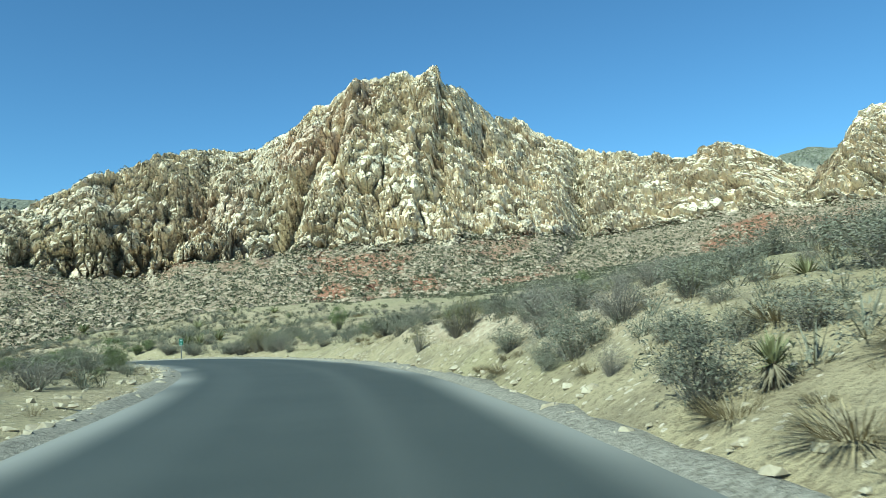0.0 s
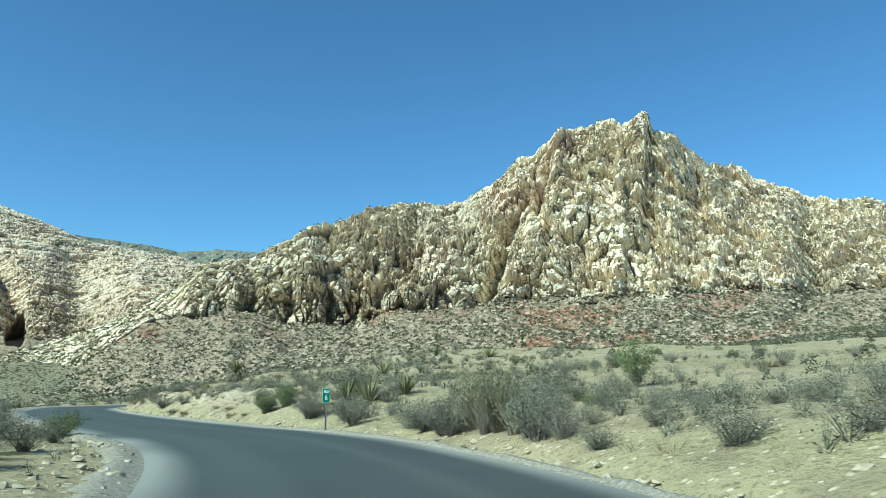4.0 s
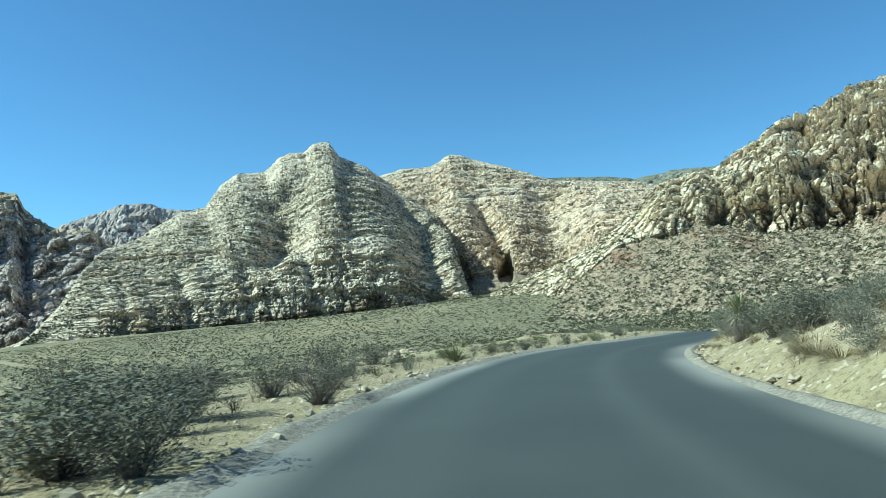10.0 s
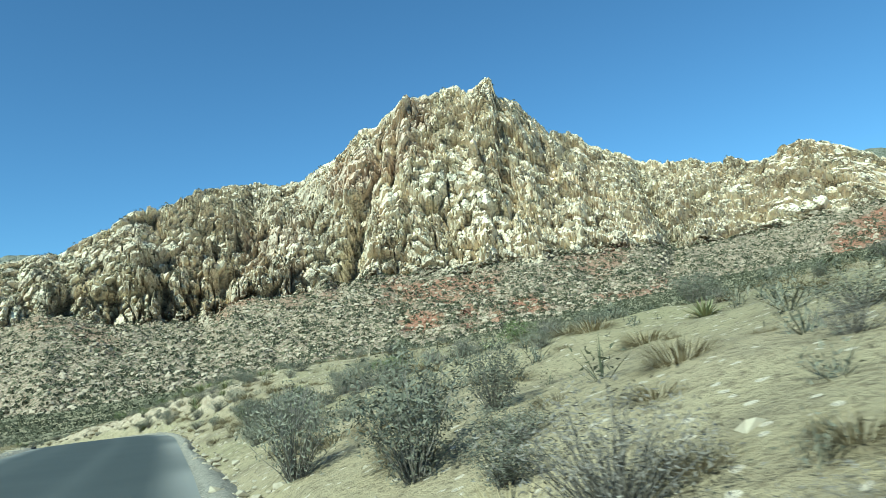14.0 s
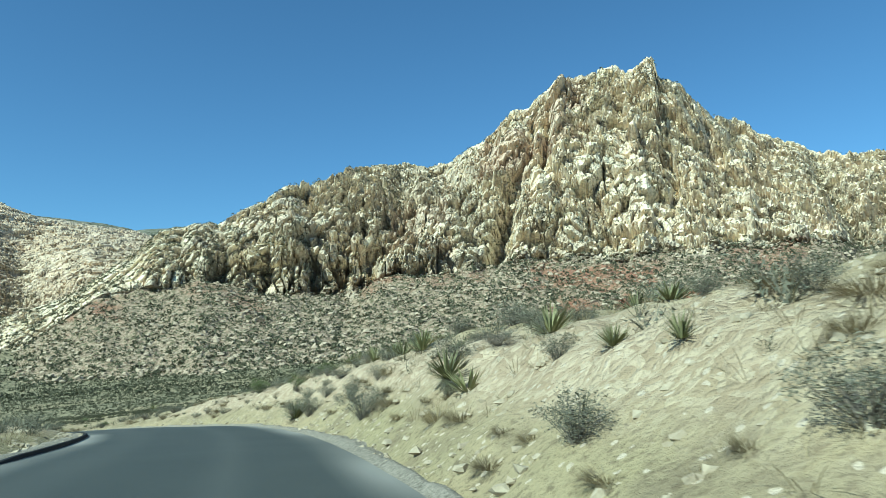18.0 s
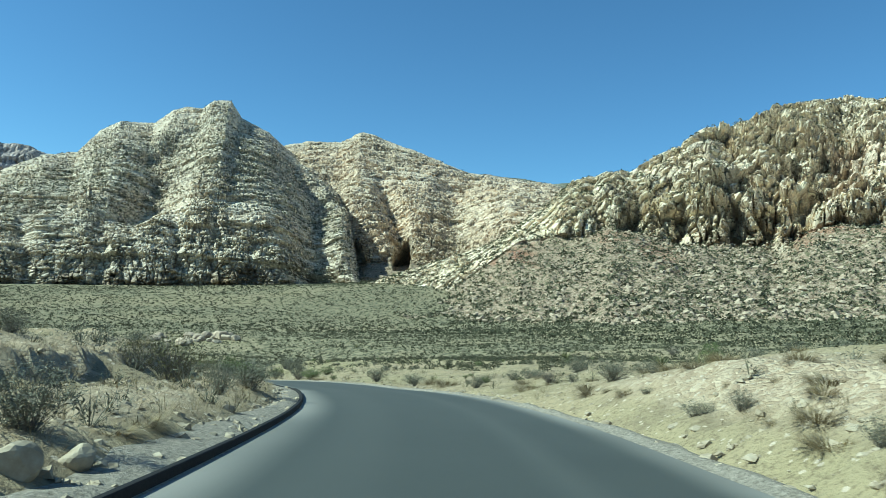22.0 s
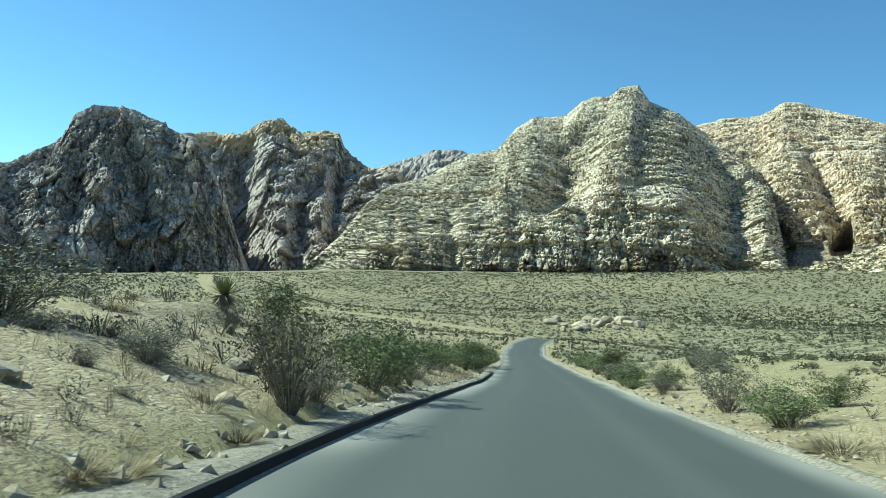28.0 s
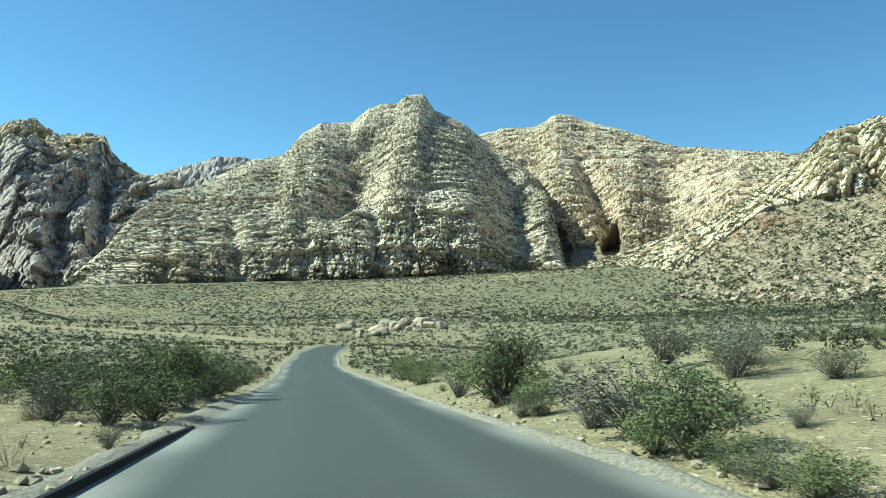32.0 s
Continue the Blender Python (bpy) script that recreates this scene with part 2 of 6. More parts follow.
def ground_material():
    m, n, l, bsdf = material("desert_soil")
    big = noise_at(n, l, 0.05, 4, 0.6)
    mid = noise_at(n, l, 0.7, 5, 0.65)
    fine = noise_at(n, l, 9.0, 5, 0.7)
    base = mixed(n, l, ramp(n, l, big, [(0.4, (0, 0, 0)), (0.62, (1, 1, 1))]), (0.367, 0.302, 0.188), (0.314, 0.278, 0.155))
    base = mixed(n, l, ramp(n, l, mid, [(0.48, (0, 0, 0)), (0.66, (0.8,) * 3)]), base, (0.215, 0.179, 0.116))
    base = mixed(n, l, ramp(n, l, fine, [(0.5, (0, 0, 0)), (0.64, (0.8,) * 3)]), base, (0.152, 0.121, 0.0762))
    gravel = blocks_at(n, l, 7.0, (1, 1, 1), 5.0)
    tint = n.new("ShaderNodeSeparateColor")
    l.new(gravel.outputs["Color"], tint.inputs[0])
    stony = mixed(n, l, ramp(n, l, tint.outputs[0], [(0.2, (0, 0, 0)), (0.9, (1, 1, 1))]), (0.358, 0.282, 0.188), (0.511, 0.426, 0.3))
    base = mixed(n, l, attribute(n, "bank"), base, stony)
    few = n.new("ShaderNodeMath")
    few.operation = "GREATER_THAN"
    few.inputs[1].default_value = 0.8
    l.new(tint.outputs[1], few.inputs[0])
    dab = n.new("ShaderNodeMath")
    dab.operation = "LESS_THAN"
    dab.inputs[1].default_value = 0.33
    l.new(gravel.outputs["Distance"], dab.inputs[0])
    spot = n.new("ShaderNodeMath")
    spot.operation = "MULTIPLY"
    l.new(few.outputs[0], spot.inputs[0])
    l.new(dab.outputs[0], spot.inputs[1])
    base = mixed(n, l, spot.outputs[0], base, (0.502, 0.43, 0.323))
    joints = blocks_at(n, l, 7.0, (1, 1, 1), 5.0, "DISTANCE_TO_EDGE")
    lift = n.new("ShaderNodeMath")
    lift.operation = "MULTIPLY"
    l.new(ramp(n, l, joints.outputs["Distance"], [(0.0, (0, 0, 0)), (0.3, (0.4,) * 3)]), lift.inputs[0])
    l.new(attribute(n, "bank"), lift.inputs[1])
    total = n.new("ShaderNodeMath")
    total.operation = "ADD"
    l.new(lift.outputs[0], total.inputs[0])
    l.new(fine, total.inputs[1])
    mat_of_scrub = mixed(n, l, ramp(n, l, noise_at(n, l, 0.42, 3, 0.7), [(0.46, (0, 0, 0)), (0.56, (1, 1, 1))]), (0.251, 0.224, 0.143), (0.0986, 0.0941, 0.0591))
    base = mixed(n, l, attribute(n, "cover"), base, mat_of_scrub)
    l.new(base, bsdf.inputs["Base Color"])
    bsdf.inputs["Roughness"].default_value = 0.95
    bsdf.inputs["Specular IOR Level"].default_value = 0.1
    bumped(n, l, bsdf, total.outputs[0], 1.0, 0.08)
    return m


SOIL = ground_material()


def grainy(name, a, b, scale, roughness=0.9, bump=0.4, distance=0.01, stretch=(1, 1, 1), specular=0.2):
    m, n, l, bsdf = material(name)
    f = noise_at(n, l, scale, 5, 0.7, stretch)
    g = noise_at(n, l, scale * 0.08, 3, 0.6, stretch)
    base = mixed(n, l, ramp(n, l, f, [(0.35, (0, 0, 0)), (0.65, (1, 1, 1))]), a, b)
    base = mixed(n, l, ramp(n, l, g, [(0.4, (0, 0, 0)), (0.65, (0.35,) * 3)]), base, tuple(0.6 * (p + q) for p, q in zip(a, b)))
    l.new(base, bsdf.inputs["Base Color"])
    bsdf.inputs["Roughness"].default_value = roughness
    bsdf.inputs["Specular IOR Level"].default_value = specular
    bumped(n, l, bsdf, f, bump, distance)
    return m


def asphalt_material():
    m, n, l, bsdf = material("asphalt")
    fine, mid = noise_at(n, l, 70, 4, 0.7), noise_at(n, l, 0.35, 4, 0.6)
    base = mixed(n, l, ramp(n, l, fine, [(0.35, (0, 0, 0)), (0.65, (1, 1, 1))]), (0.0368, 0.0424, 0.0384), (0.0552, 0.0616, 0.0552))
    base = mixed(n, l, ramp(n, l, mid, [(0.35, (0, 0, 0)), (0.7, (0.5,) * 3)]), base, (0.0656, 0.0712, 0.064))
    base = mixed(n, l, attribute(n, "track"), base, (0.0784, 0.0832, 0.0744))
    base = mixed(n, l, attribute(n, "dust"), base, (0.25, 0.24, 0.21))
    l.new(base, bsdf.inputs["Base Color"])
    bsdf.inputs["Roughness"].default_value = 0.68
    bsdf.inputs["Specular IOR Level"].default_value = 0.35
    bumped(n, l, bsdf, fine, 0.25, 0.004)
    return m


ASPHALT = asphalt_material()
GRAVEL = grainy("pale_gravel", (0.136, 0.12, 0.092), (0.376, 0.34, 0.276), 13, 0.95, 1.0, 0.05)
CURB = grainy("black_curb", (0.0128, 0.0128, 0.0128), (0.0256, 0.0248, 0.024), 30, 0.8, 0.4, 0.006)
TALUS = grainy("talus_stone", (0.288, 0.232, 0.16), (0.48, 0.4, 0.296), 1.2, 0.9, 0.8, 0.15)
STONE = grainy("pale_stone", (0.272, 0.224, 0.152), (0.416, 0.368, 0.272), 5, 0.9, 0.6, 0.02)


def leafy(name, a, b, roughness=0.8):
    m, n, l, bsdf = material(name)
    info = n.new("ShaderNodeObjectInfo")
    isle = n.new("ShaderNodeNewGeometry")
    mix1 = mixed(n, l, isle.outputs["Random Per Island"], a, b)
    tone = node(n, "ShaderNodeHueSaturation")
    ramped = n.new("ShaderNodeMapRange")
    ramped.inputs["To Min"].default_value, ramped.inputs["To Max"].default_value = 0.75, 1.25
    l.new(info.outputs["Random"], ramped.inputs["Value"])
    l.new(ramped.outputs[0], tone.inputs["Value"])
    l.new(mix1, tone.inputs["Color"])
    l.new(tone.outputs[0], bsdf.inputs["Base Color"])
    bsdf.inputs["Roughness"].default_value = roughness
    bsdf.inputs["Specular IOR Level"].default_value = 0.15
    return m


SAGE = leafy("sage_leaves", (0.104, 0.106, 0.076), (0.212, 0.202, 0.148))
GREEN = leafy("green_leaves", (0.09, 0.113, 0.045), (0.178, 0.196, 0.088))
OLIVE = leafy("olive_leaves", (0.088, 0.082, 0.04), (0.17, 0.15, 0.075))
BRUSH = leafy("dark_brush", (0.06, 0.064, 0.036), (0.128, 0.124, 0.08))
STRAW = leafy("straw_grass", (0.2, 0.16, 0.088), (0.32, 0.264, 0.152))
TWIG = leafy("grey_twigs", (0.112, 0.1, 0.08), (0.216, 0.192, 0.16))
YUCCA = leafy("yucca_blades", (0.128, 0.136, 0.06), (0.272, 0.264, 0.136), 0.55)
DRY = leafy("dry_blades", (0.192, 0.16, 0.104), (0.288, 0.248, 0.168))
BARK = grainy("dark_bark", (0.056, 0.044, 0.032), (0.128, 0.1, 0.072), 25, 0.95, 0.8, 0.02)


# ------------------------------------------------------------------ mesh helpers
def mesh_object(name, verts, faces, mat, parent=None, flat=True, attributes=()):
    me = bpy.data.meshes.new(name)
    verts = np.asarray(verts, float).reshape(-1, 3)
    faces = np.asarray(faces, np.int32)
    k = faces.shape[1]
    me.vertices.add(len(verts))
    me.vertices.foreach_set("co", verts.ravel())
    me.loops.add(faces.size)
    me.loops.foreach_set("vertex_index", faces.ravel())
    me.polygons.add(len(faces))
    me.polygons.foreach_set("loop_start", np.arange(0, faces.size, k, dtype=np.int32))
    me.polygons.foreach_set("loop_total", np.full(len(faces), k, np.int32))
    me.polygons.foreach_set("use_smooth", np.full(len(faces), not flat))
    for key, values in attributes:
        a = me.attributes.new(key, "FLOAT", "POINT")
        a.data.foreach_set("value", np.asarray(values, np.float32).ravel())
    me.update(calc_edges=True)
    me.materials.append(mat)
    ob = new(name, me)
    if parent:
        ob.parent = parent
    return ob


def grid_faces(nu, nv):
    i = np.arange((nu - 1) * (nv - 1))
    a = (i // (nv - 1)) * nv + i % (nv - 1)
    return np.stack([a, a + nv, a + nv + 1, a + 1], 1)


# ------------------------------------------------------------------ the road's line, from the start of the drive to the far valley
LINE = [(9.9, -66.1, -0.88), (4.9, -34.6, -1.05), (1.6, -13.9, -1.17), (-0.5, -0.1, -1.25), (-1.8, 9.4, -1.3), (-3.7, 18.9, -1.35),
    (-6.7, 28.1, -1.5), (-10.9, 36.9, -1.68), (-16.9, 44.9, -1.87), (-24.1, 51.3, -2.15), (-31.4, 57.5, -2.4), (-38.6, 63.7, -2.61),
    (-45.6, 70.4, -2.79), (-51.8, 77.7, -3.02), (-57.3, 85.9, -3.27), (-61.7, 94.5, -3.58), (-65.5, 103.3, -3.86), (-69.3, 112.2, -4.13),
    (-73.1, 120.9, -4.37), (-77.3, 129.4, -4.76), (-82, 137.8, -5.27), (-87.5, 145.6, -5.83), (-94.2, 152.7, -6.56), (-101.2, 159.2, -7.28),
    (-109.1, 165, -8.11), (-117.4, 169.9, -9.1), (-125.9, 174.6, -10.08), (-134.9, 178.2, -11.05), (-143.7, 181.9, -12.11),
    (-152.5, 185.7, -13.18), (-161.3, 189.5, -14.22), (-182.3, 197.9, -16.5), (-200, 205, -18.3), (-220, 212.6, -20.2), (-241, 220.5, -21.9),
    (-258, 227.7, -22.9), (-276, 235.8, -23.6), (-298, 248, -24.4), (-326, 260, -27.2), (-358, 252, -30), (-388, 222, -32), (-412, 192, -32.8), (-445, 171, -33),
    (-540, 160, -34), (-650, 155, -35)]


def spline(points, gap):
    p = np.array(points, float)
    p = np.vstack([2 * p[0] - p[1], p, 2 * p[-1] - p[-2]])
    out = []
    for k in range(1, len(p) - 2):
        n = max(2, int(np.linalg.norm(p[k + 1] - p[k]) / gap))
        t = (np.arange(n) / n)[:, None]
        out.append(0.5 * (2 * p[k] + (p[k + 1] - p[k - 1]) * t + (2 * p[k - 1] - 5 * p[k] + 4 * p[k + 1] - p[k + 2]) * t**2
                          + (3 * p[k] - p[k - 1] - 3 * p[k + 1] + p[k + 2]) * t**3))
    return np.vstack([*out, p[-2:-1]])


ROAD = spline(LINE, 0.8)
ALONG = np.r_[0, np.cumsum(np.linalg.norm(np.diff(ROAD[:, :2], axis=0), axis=1))]
TANGENT = np.gradient(ROAD[:, :2], axis=0)
TANGENT /= np.linalg.norm(TANGENT, axis=1, keepdims=True)
RIGHT = np.stack([TANGENT[:, 1], -TANGENT[:, 0]], 1)
START = ALONG[np.argmin(np.hypot(ROAD[:, 0], ROAD[:, 1]))]
EDGE_L, EDGE_R = 3.2, 3.2

# Height of the land over the road, by the way driven from the start and the distance to either side.
OUT_R = [0, 3.7, 4.7, 6.0, 9, 15, 28, 50]
BANK_R = [
    (-60, 0, 0, 0.2, 0.5, 1.2, 2.4, 4.2, 6.5), (0, 0, 0, 0.3, 0.8, 1.6, 2.8, 4.8, 7.2), (18, 0, 0, 0.6, 1.5, 2.0, 2.9, 4.5, 6.8),
    (28, 0, 0, 0.7, 1.4, 1.8, 2.4, 4.0, 6.0), (40, 0, 0, 0.3, 0.7, 1.0, 1.6, 3.0, 4.8), (52, 0, 0, 0.2, 0.5, 0.9, 1.6, 3.0, 4.6),
    (66, 0, 0, 0.5, 1.0, 1.4, 1.9, 3.0, 4.5), (80, 0, 0, 0.6, 1.2, 1.5, 2.1, 3.4, 5.5), (95, 0, 0, 0.5, 1.0, 1.6, 2.4, 4.2, 7.0)]
BANK_R += [
    (108, 0, 0, 0.35, 0.9, 1.7, 3.0, 5.2, 8.0), (122, 0, 0, 0.3, 0.8, 1.5, 2.6, 4.4, 6.4), (138, 0, 0, 0.3, 0.8, 1.5, 2.2, 3.4, 4.8),
    (150, 0, 0, 0.7, 1.7, 2.4, 3.0, 3.7, 4.0), (164, 0, 0, 0.8, 1.9, 2.8, 3.4, 3.6, 3.1), (176, 0, 0, 0.7, 1.7, 2.7, 3.2, 2.6, 0.8),
    (190, 0, 0, 0.5, 1.2, 1.9, 2.0, 1.0, -0.6), (203, 0, 0, 0.2, 0.5, 0.9, 1.1, 0.8, 0.2), (215, 0, 0, 0.1, 0.2, 0.4, 0.8, 1.7, 1.6), (240, 0, 0, 0.1, 0.3, 0.6, 1.1, 2.0, 2.4)]
BANK_R += [(262, 0, 0, 0.1, 0.3, 0.7, 1.5, 2.4, 3.0), (285, 0, 0, 0.2, 0.6, 1.3, 2.2, 2.8, 3.0), (310, 0, 0, 0.1, 0.3, 0.5, 0.8, 0.8, 0.5)]
OUT_L = [0, 3.8, 4.8, 7.0, 11, 18, 30, 50]
BANK_L = [
    (-60, 0, 0, 0.2, 0.3, 0.4, 0.5, 0.3, 0), (0, 0, 0, 0.1, 0.3, 0.4, 0.4, 0.2, -0.4), (40, 0, 0, 0.0, 0.1, 0.0, -0.2, -0.8, -1.8),
    (60, 0, 0, 0.0, 0.0, -0.1, -0.3, -0.8, -2.0), (85, 0, 0, -0.1, -0.2, -0.5, -1.0, -2.2, -4.5), (120, 0, 0, -0.1, -0.3, -0.6, -1.2, -2.6, -5.0),
    (150, 0, 0, 0.1, 0.1, 0.0, -0.4, -1.4, -3.4), (176, 0, 0, 0.25, 0.6, 0.8, 0.8, 0.2, -1.6), (200, 0, 0, 0.25, 0.5, 1.15, 1.3, 0.9, -0.4)]
BANK_L += [(222, 0, 0, 0.25, 0.7, 1.3, 1.4, 1.0, 0.0), (245, 0, 0, 0.3, 1.0, 1.7, 1.9, 1.3, 0.0), (260, 0, 0, 0.15, 0.4, 0.7, 0.8, 0.3, -0.8), (270, 0, 0, 0.0, 0.0, -0.1, -0.3, -0.8, -1.6), (310, 0, 0, 0, 0, 0, -0.2, -0.6, -1.2)]


def bank_height(s, d, out, table):
    t = np.array(table, float)
    s = np.clip(s, t[0, 0], t[-1, 0] - 1e-6)
    k = np.clip(np.searchsorted(t[:, 0], s, side="right") - 1, 0, len(t) - 2)
    w = (s - t[k, 0]) / (t[k + 1, 0] - t[k, 0])
    w = w * w * (3 - 2 * w)
    d = np.clip(d, 0, out[-1] - 1e-6)
    j = np.clip(np.searchsorted(out, d, side="right") - 1, 0, len(out) - 2)
    o = np.array(out, float)
    v = (d - o[j]) / (o[j + 1] - o[j])
    a = t[k, j + 1] * (1 - v) + t[k, j + 2] * v
    b = t[k + 1, j + 1] * (1 - v) + t[k + 1, j + 2] * v
    return a * (1 - w) + b * w


# The wide land: places and heights, joined by a thin plate.
LAND = np.array([
    (-300, 280, -21), (-440, 270, -28), (-707, 165, -36), (-1060, 290, -16), (-900, 560, -2), (-800, 690, 9), (-1500, 150, -50),
    (-1300, -100, -50), (-624, 640, 8), (-500, 530, -16), (-375, 485, -18), (-290, 480, -12), (-200, 490, -6), (-110, 510, 1),
    (-37, 530, 12), (149, 626, 38), (273, 650, 53), (-160, 300, -12), (-100, 330, -7), (20, 330, 8), (150, 350, 22), (120, 150, 14),
    (70, 60, 9), (60, -60, 8), (-60, -60, -1), (-150, 40, -9), (-260, 60, -20), (-230, 160, -20), (-200, -300, -20), (300, -400, 15),
    (-900, -700, -60), (900, -900, 20), (1500, 600, 120)], float)


def plate(a, b):
    r2 = (a[:, None, 0] - b[None, :, 0]) ** 2 + (a[:, None, 1] - b[None, :, 1]) ** 2
    return r2 * np.log(r2 + 1e-9) * 0.5


_n = len(LAND)
_scaled = LAND[:, :2] / 300
_m = np.zeros((_n + 3, _n + 3))
_m[:_n, :_n] = plate(_scaled, _scaled) + 0.02 * np.eye(_n)
_m[:_n, _n:] = np.c_[np.ones(_n), _scaled]
_m[_n:, :_n] = _m[:_n, _n:].T
WEIGHTS = np.linalg.solve(_m, np.r_[LAND[:, 2], 0, 0, 0])


def wide_land(p):
    q = np.clip(p, -3000, 3000) / 300
    z = plate(q, _scaled) @ WEIGHTS[:_n] + np.c_[np.ones(len(q)), q] @ WEIGHTS[_n:]
    far = step(1200, 3000, np.hypot(p[:, 0] + 73, p[:, 1] - 112))
    return z * (1 - far) + np.clip(z, -60, 40) * far


NEAR = ROAD[::3]
NEAR_S, NEAR_R = (ALONG - START)[::3], RIGHT[::3]


def terrain(p, fine=True):
    """Height of the land at points, their signed distance to the right of the road's line, and their way along it."""
    p = np.asarray(p, float).reshape(-1, 2)
    z, side, way = np.zeros(len(p)), np.zeros(len(p)), np.zeros(len(p))
    for a in range(0, len(p), 20000):
        q = p[a : a + 20000]
        off = q[:, None] - NEAR[None, :, :2]
        d2 = (off**2).sum(-1)
        k = d2.argmin(1)
        dist = np.sqrt(d2[np.arange(len(q)), k])
        sign = np.sign((off[np.arange(len(q)), k] * NEAR_R[k]).sum(-1))
        w = 1 / (d2 + 0.15 * dist[:, None] ** 2 + 0.5) ** 3
        w[:, NEAR_S > 450] = 0
        w /= w.sum(1, keepdims=True) + 1e-30
        s = w @ NEAR_S
        z0 = w @ NEAR[:, 2]
        h = np.where(sign > 0, bank_height(s, dist, OUT_R, BANK_R), bank_height(s, dist, OUT_L, BANK_L))
        far = step(28, 75, dist) + 0 * h
        beyond = step(300, 340, s)
        h = h * (1 - beyond)
        z[a : a + 20000] = (z0 + h) * (1 - far) + (wide_land(q) + 0.0) * far
        side[a : a + 20000], way[a : a + 20000] = dist * np.where(sign == 0, 1, sign), s
    if fine:
        d = np.abs(side)
        amount = step(4.0, 9.0, d)
        z = z + amount * (0.25 * rough(p[:, 0] / 7, p[:, 1] / 7, 3, 4) + 0.07 * rough(p[:, 0] / 1.9, p[:, 1] / 1.9, 5, 2) + step(40, 200, d) * 0.45 * rough(p[:, 0] / 45, p[:, 1] / 45, 8, 3))
        # an eroded soil ledge beside the curb, and broken stony cut banks
        left = -side + 0.9 * rough(p[:, 0] / 5, p[:, 1] / 5, 71, 2)
        gash = step(176, 184, way) * step(222, 210, way) * (0.5 + 0.5 * step(-0.35, 0.25, smooth(way / 11, way * 0, 19))) + 0.45 * step(236, 244, way) * step(262, 252, way)
        z = z + gash * (0.5 * step(7.7, 8.1, left) * step(17, 11, left) - 0.45 * step(5.2, 7.0, left) * step(8.2, 7.8, left))
        f1, f2, rnd, tilt = cells(p[:, 0] / 0.8, p[:, 1] / 0.8, 81)
        stony = np.clip(step(4.2, 5.0, side) * step(10, 7, side) * (step(8, 16, way) * step(36, 28, way) + step(62, 72, way) * step(102, 92, way) + step(140, 150, way) * step(202, 190, way)) + gash * step(4.2, 5, -side) * step(14, 11, -side), 0, 1)
        z = z + stony * (1 + 0.7 * (side < 0)) * (0.24 * (rnd - 0.5) + 0.14 * tilt)
    return z, side, way


def axis_lines(lo, hi, fine, far):
    mid = np.arange(lo, hi, fine)
    grow, x, g = [], 0.0, fine
    while x < far:
        g *= 1.13
        x += g
        grow.append(x)
    grow = np.array(grow)
    return np.r_[lo - grow[::-1], mid, hi + grow]


gx, gy = axis_lines(-318, 70, 1.05, 4200), axis_lines(-20, 275, 1.05, 4200)
px, py = np.meshgrid(gx, gy, indexing="ij")
pts = np.stack([px.ravel(), py.ravel()], 1)
gz, gside, gway = terrain(pts)
under = (np.abs(gside) < 3.6) & (gway < 425)
gz = gz - 0.15 * under
beside = ((gside > 0) & (gside < 5.6) & (gway > -4) & (gway < 208)) | ((gside < 0) & (gside > -5.6) & (gway > 142) & (gway < 260))
gz = gz - 0.45 * beside
cut = step(4.3, 5.5, gside) * step(9, 6.5, gside) * (step(8, 16, gway) * step(34, 26, gway) + step(62, 72, gway) * step(100, 90, gway) + step(140, 150, gway) * step(202, 190, gway))
ground = mesh_object("ground", np.c_[pts, gz], grid_faces(len(gx), len(gy)), SOIL, flat=False, attributes=[("bank", cut), ("cover", np.where(gway > 310, step(3.5, 7, np.abs(gside)), np.where((gside < 0) & (gway < 150), 0.75 * step(7, 40, -gside), step(35, 150, np.abs(gside)))) * (0.55 + 0.45 * step(-0.5, 0.2, rough(pts[:, 0] / 60, pts[:, 1] / 60, 41, 3))))])
tagged(ground, "pale dry desert soil with gravel and cut banks", "ground", kind="structure")


def verge(name, sign, s0, s1, lo, hi, label):
    """A finely broken strip of the soil beside the road, over the coarser ground."""
    idx = np.where((ALONG - START >= s0) & (ALONG - START <= s1))[0]
    s = np.arange(s0, s1, 0.33)
    rx, ry = (np.interp(s, (ALONG - START)[idx], ROAD[idx, k]) for k in (0, 1))
    nx, ny = (np.interp(s, (ALONG - START)[idx], RIGHT[idx, k]) for k in (0, 1))
    d = np.arange(lo, hi, 0.33)
    v = np.stack([rx[:, None] + sign * nx[:, None] * d, ry[:, None] + sign * ny[:, None] * d, 0 * s[:, None] * d], -1)
    z, side, way = terrain(v[..., :2].reshape(-1, 2))
    z, side, way = z.reshape(len(s), -1), side.reshape(len(s), -1), way.reshape(len(s), -1)
    rim = step(lo, lo + 0.6, d)[None] * step(hi, hi - 1.6, d)[None] * step(s0, s0 + 2, s)[:, None] * step(s1, s1 - 2, s)[:, None]
    v[..., 2] = z - 0.14 + rim * (0.19 + 0.035 * rough(v[..., 0] / 0.7, v[..., 1] / 0.7, 91, 2))
    pale = (step(4.3, 5.5, side) * step(9.5, 6.5, side) * (step(8, 16, way) * step(34, 26, way) + step(62, 72, way) * step(100, 90, way) + step(140, 150, way) * step(202, 190, way))
            + 0.6 * step(164, 172, way) * step(256, 248, way) * step(-12, -9, side) * step(-4, -5, side))
    faces = grid_faces(len(s), len(d))
    ob = mesh_object(name, v, faces if sign < 0 else faces[:, ::-1], SOIL, flat=False, attributes=[("bank", pale), ("cover", 0 * pale)])
    return tagged(ob, label, "bank", kind="structure")


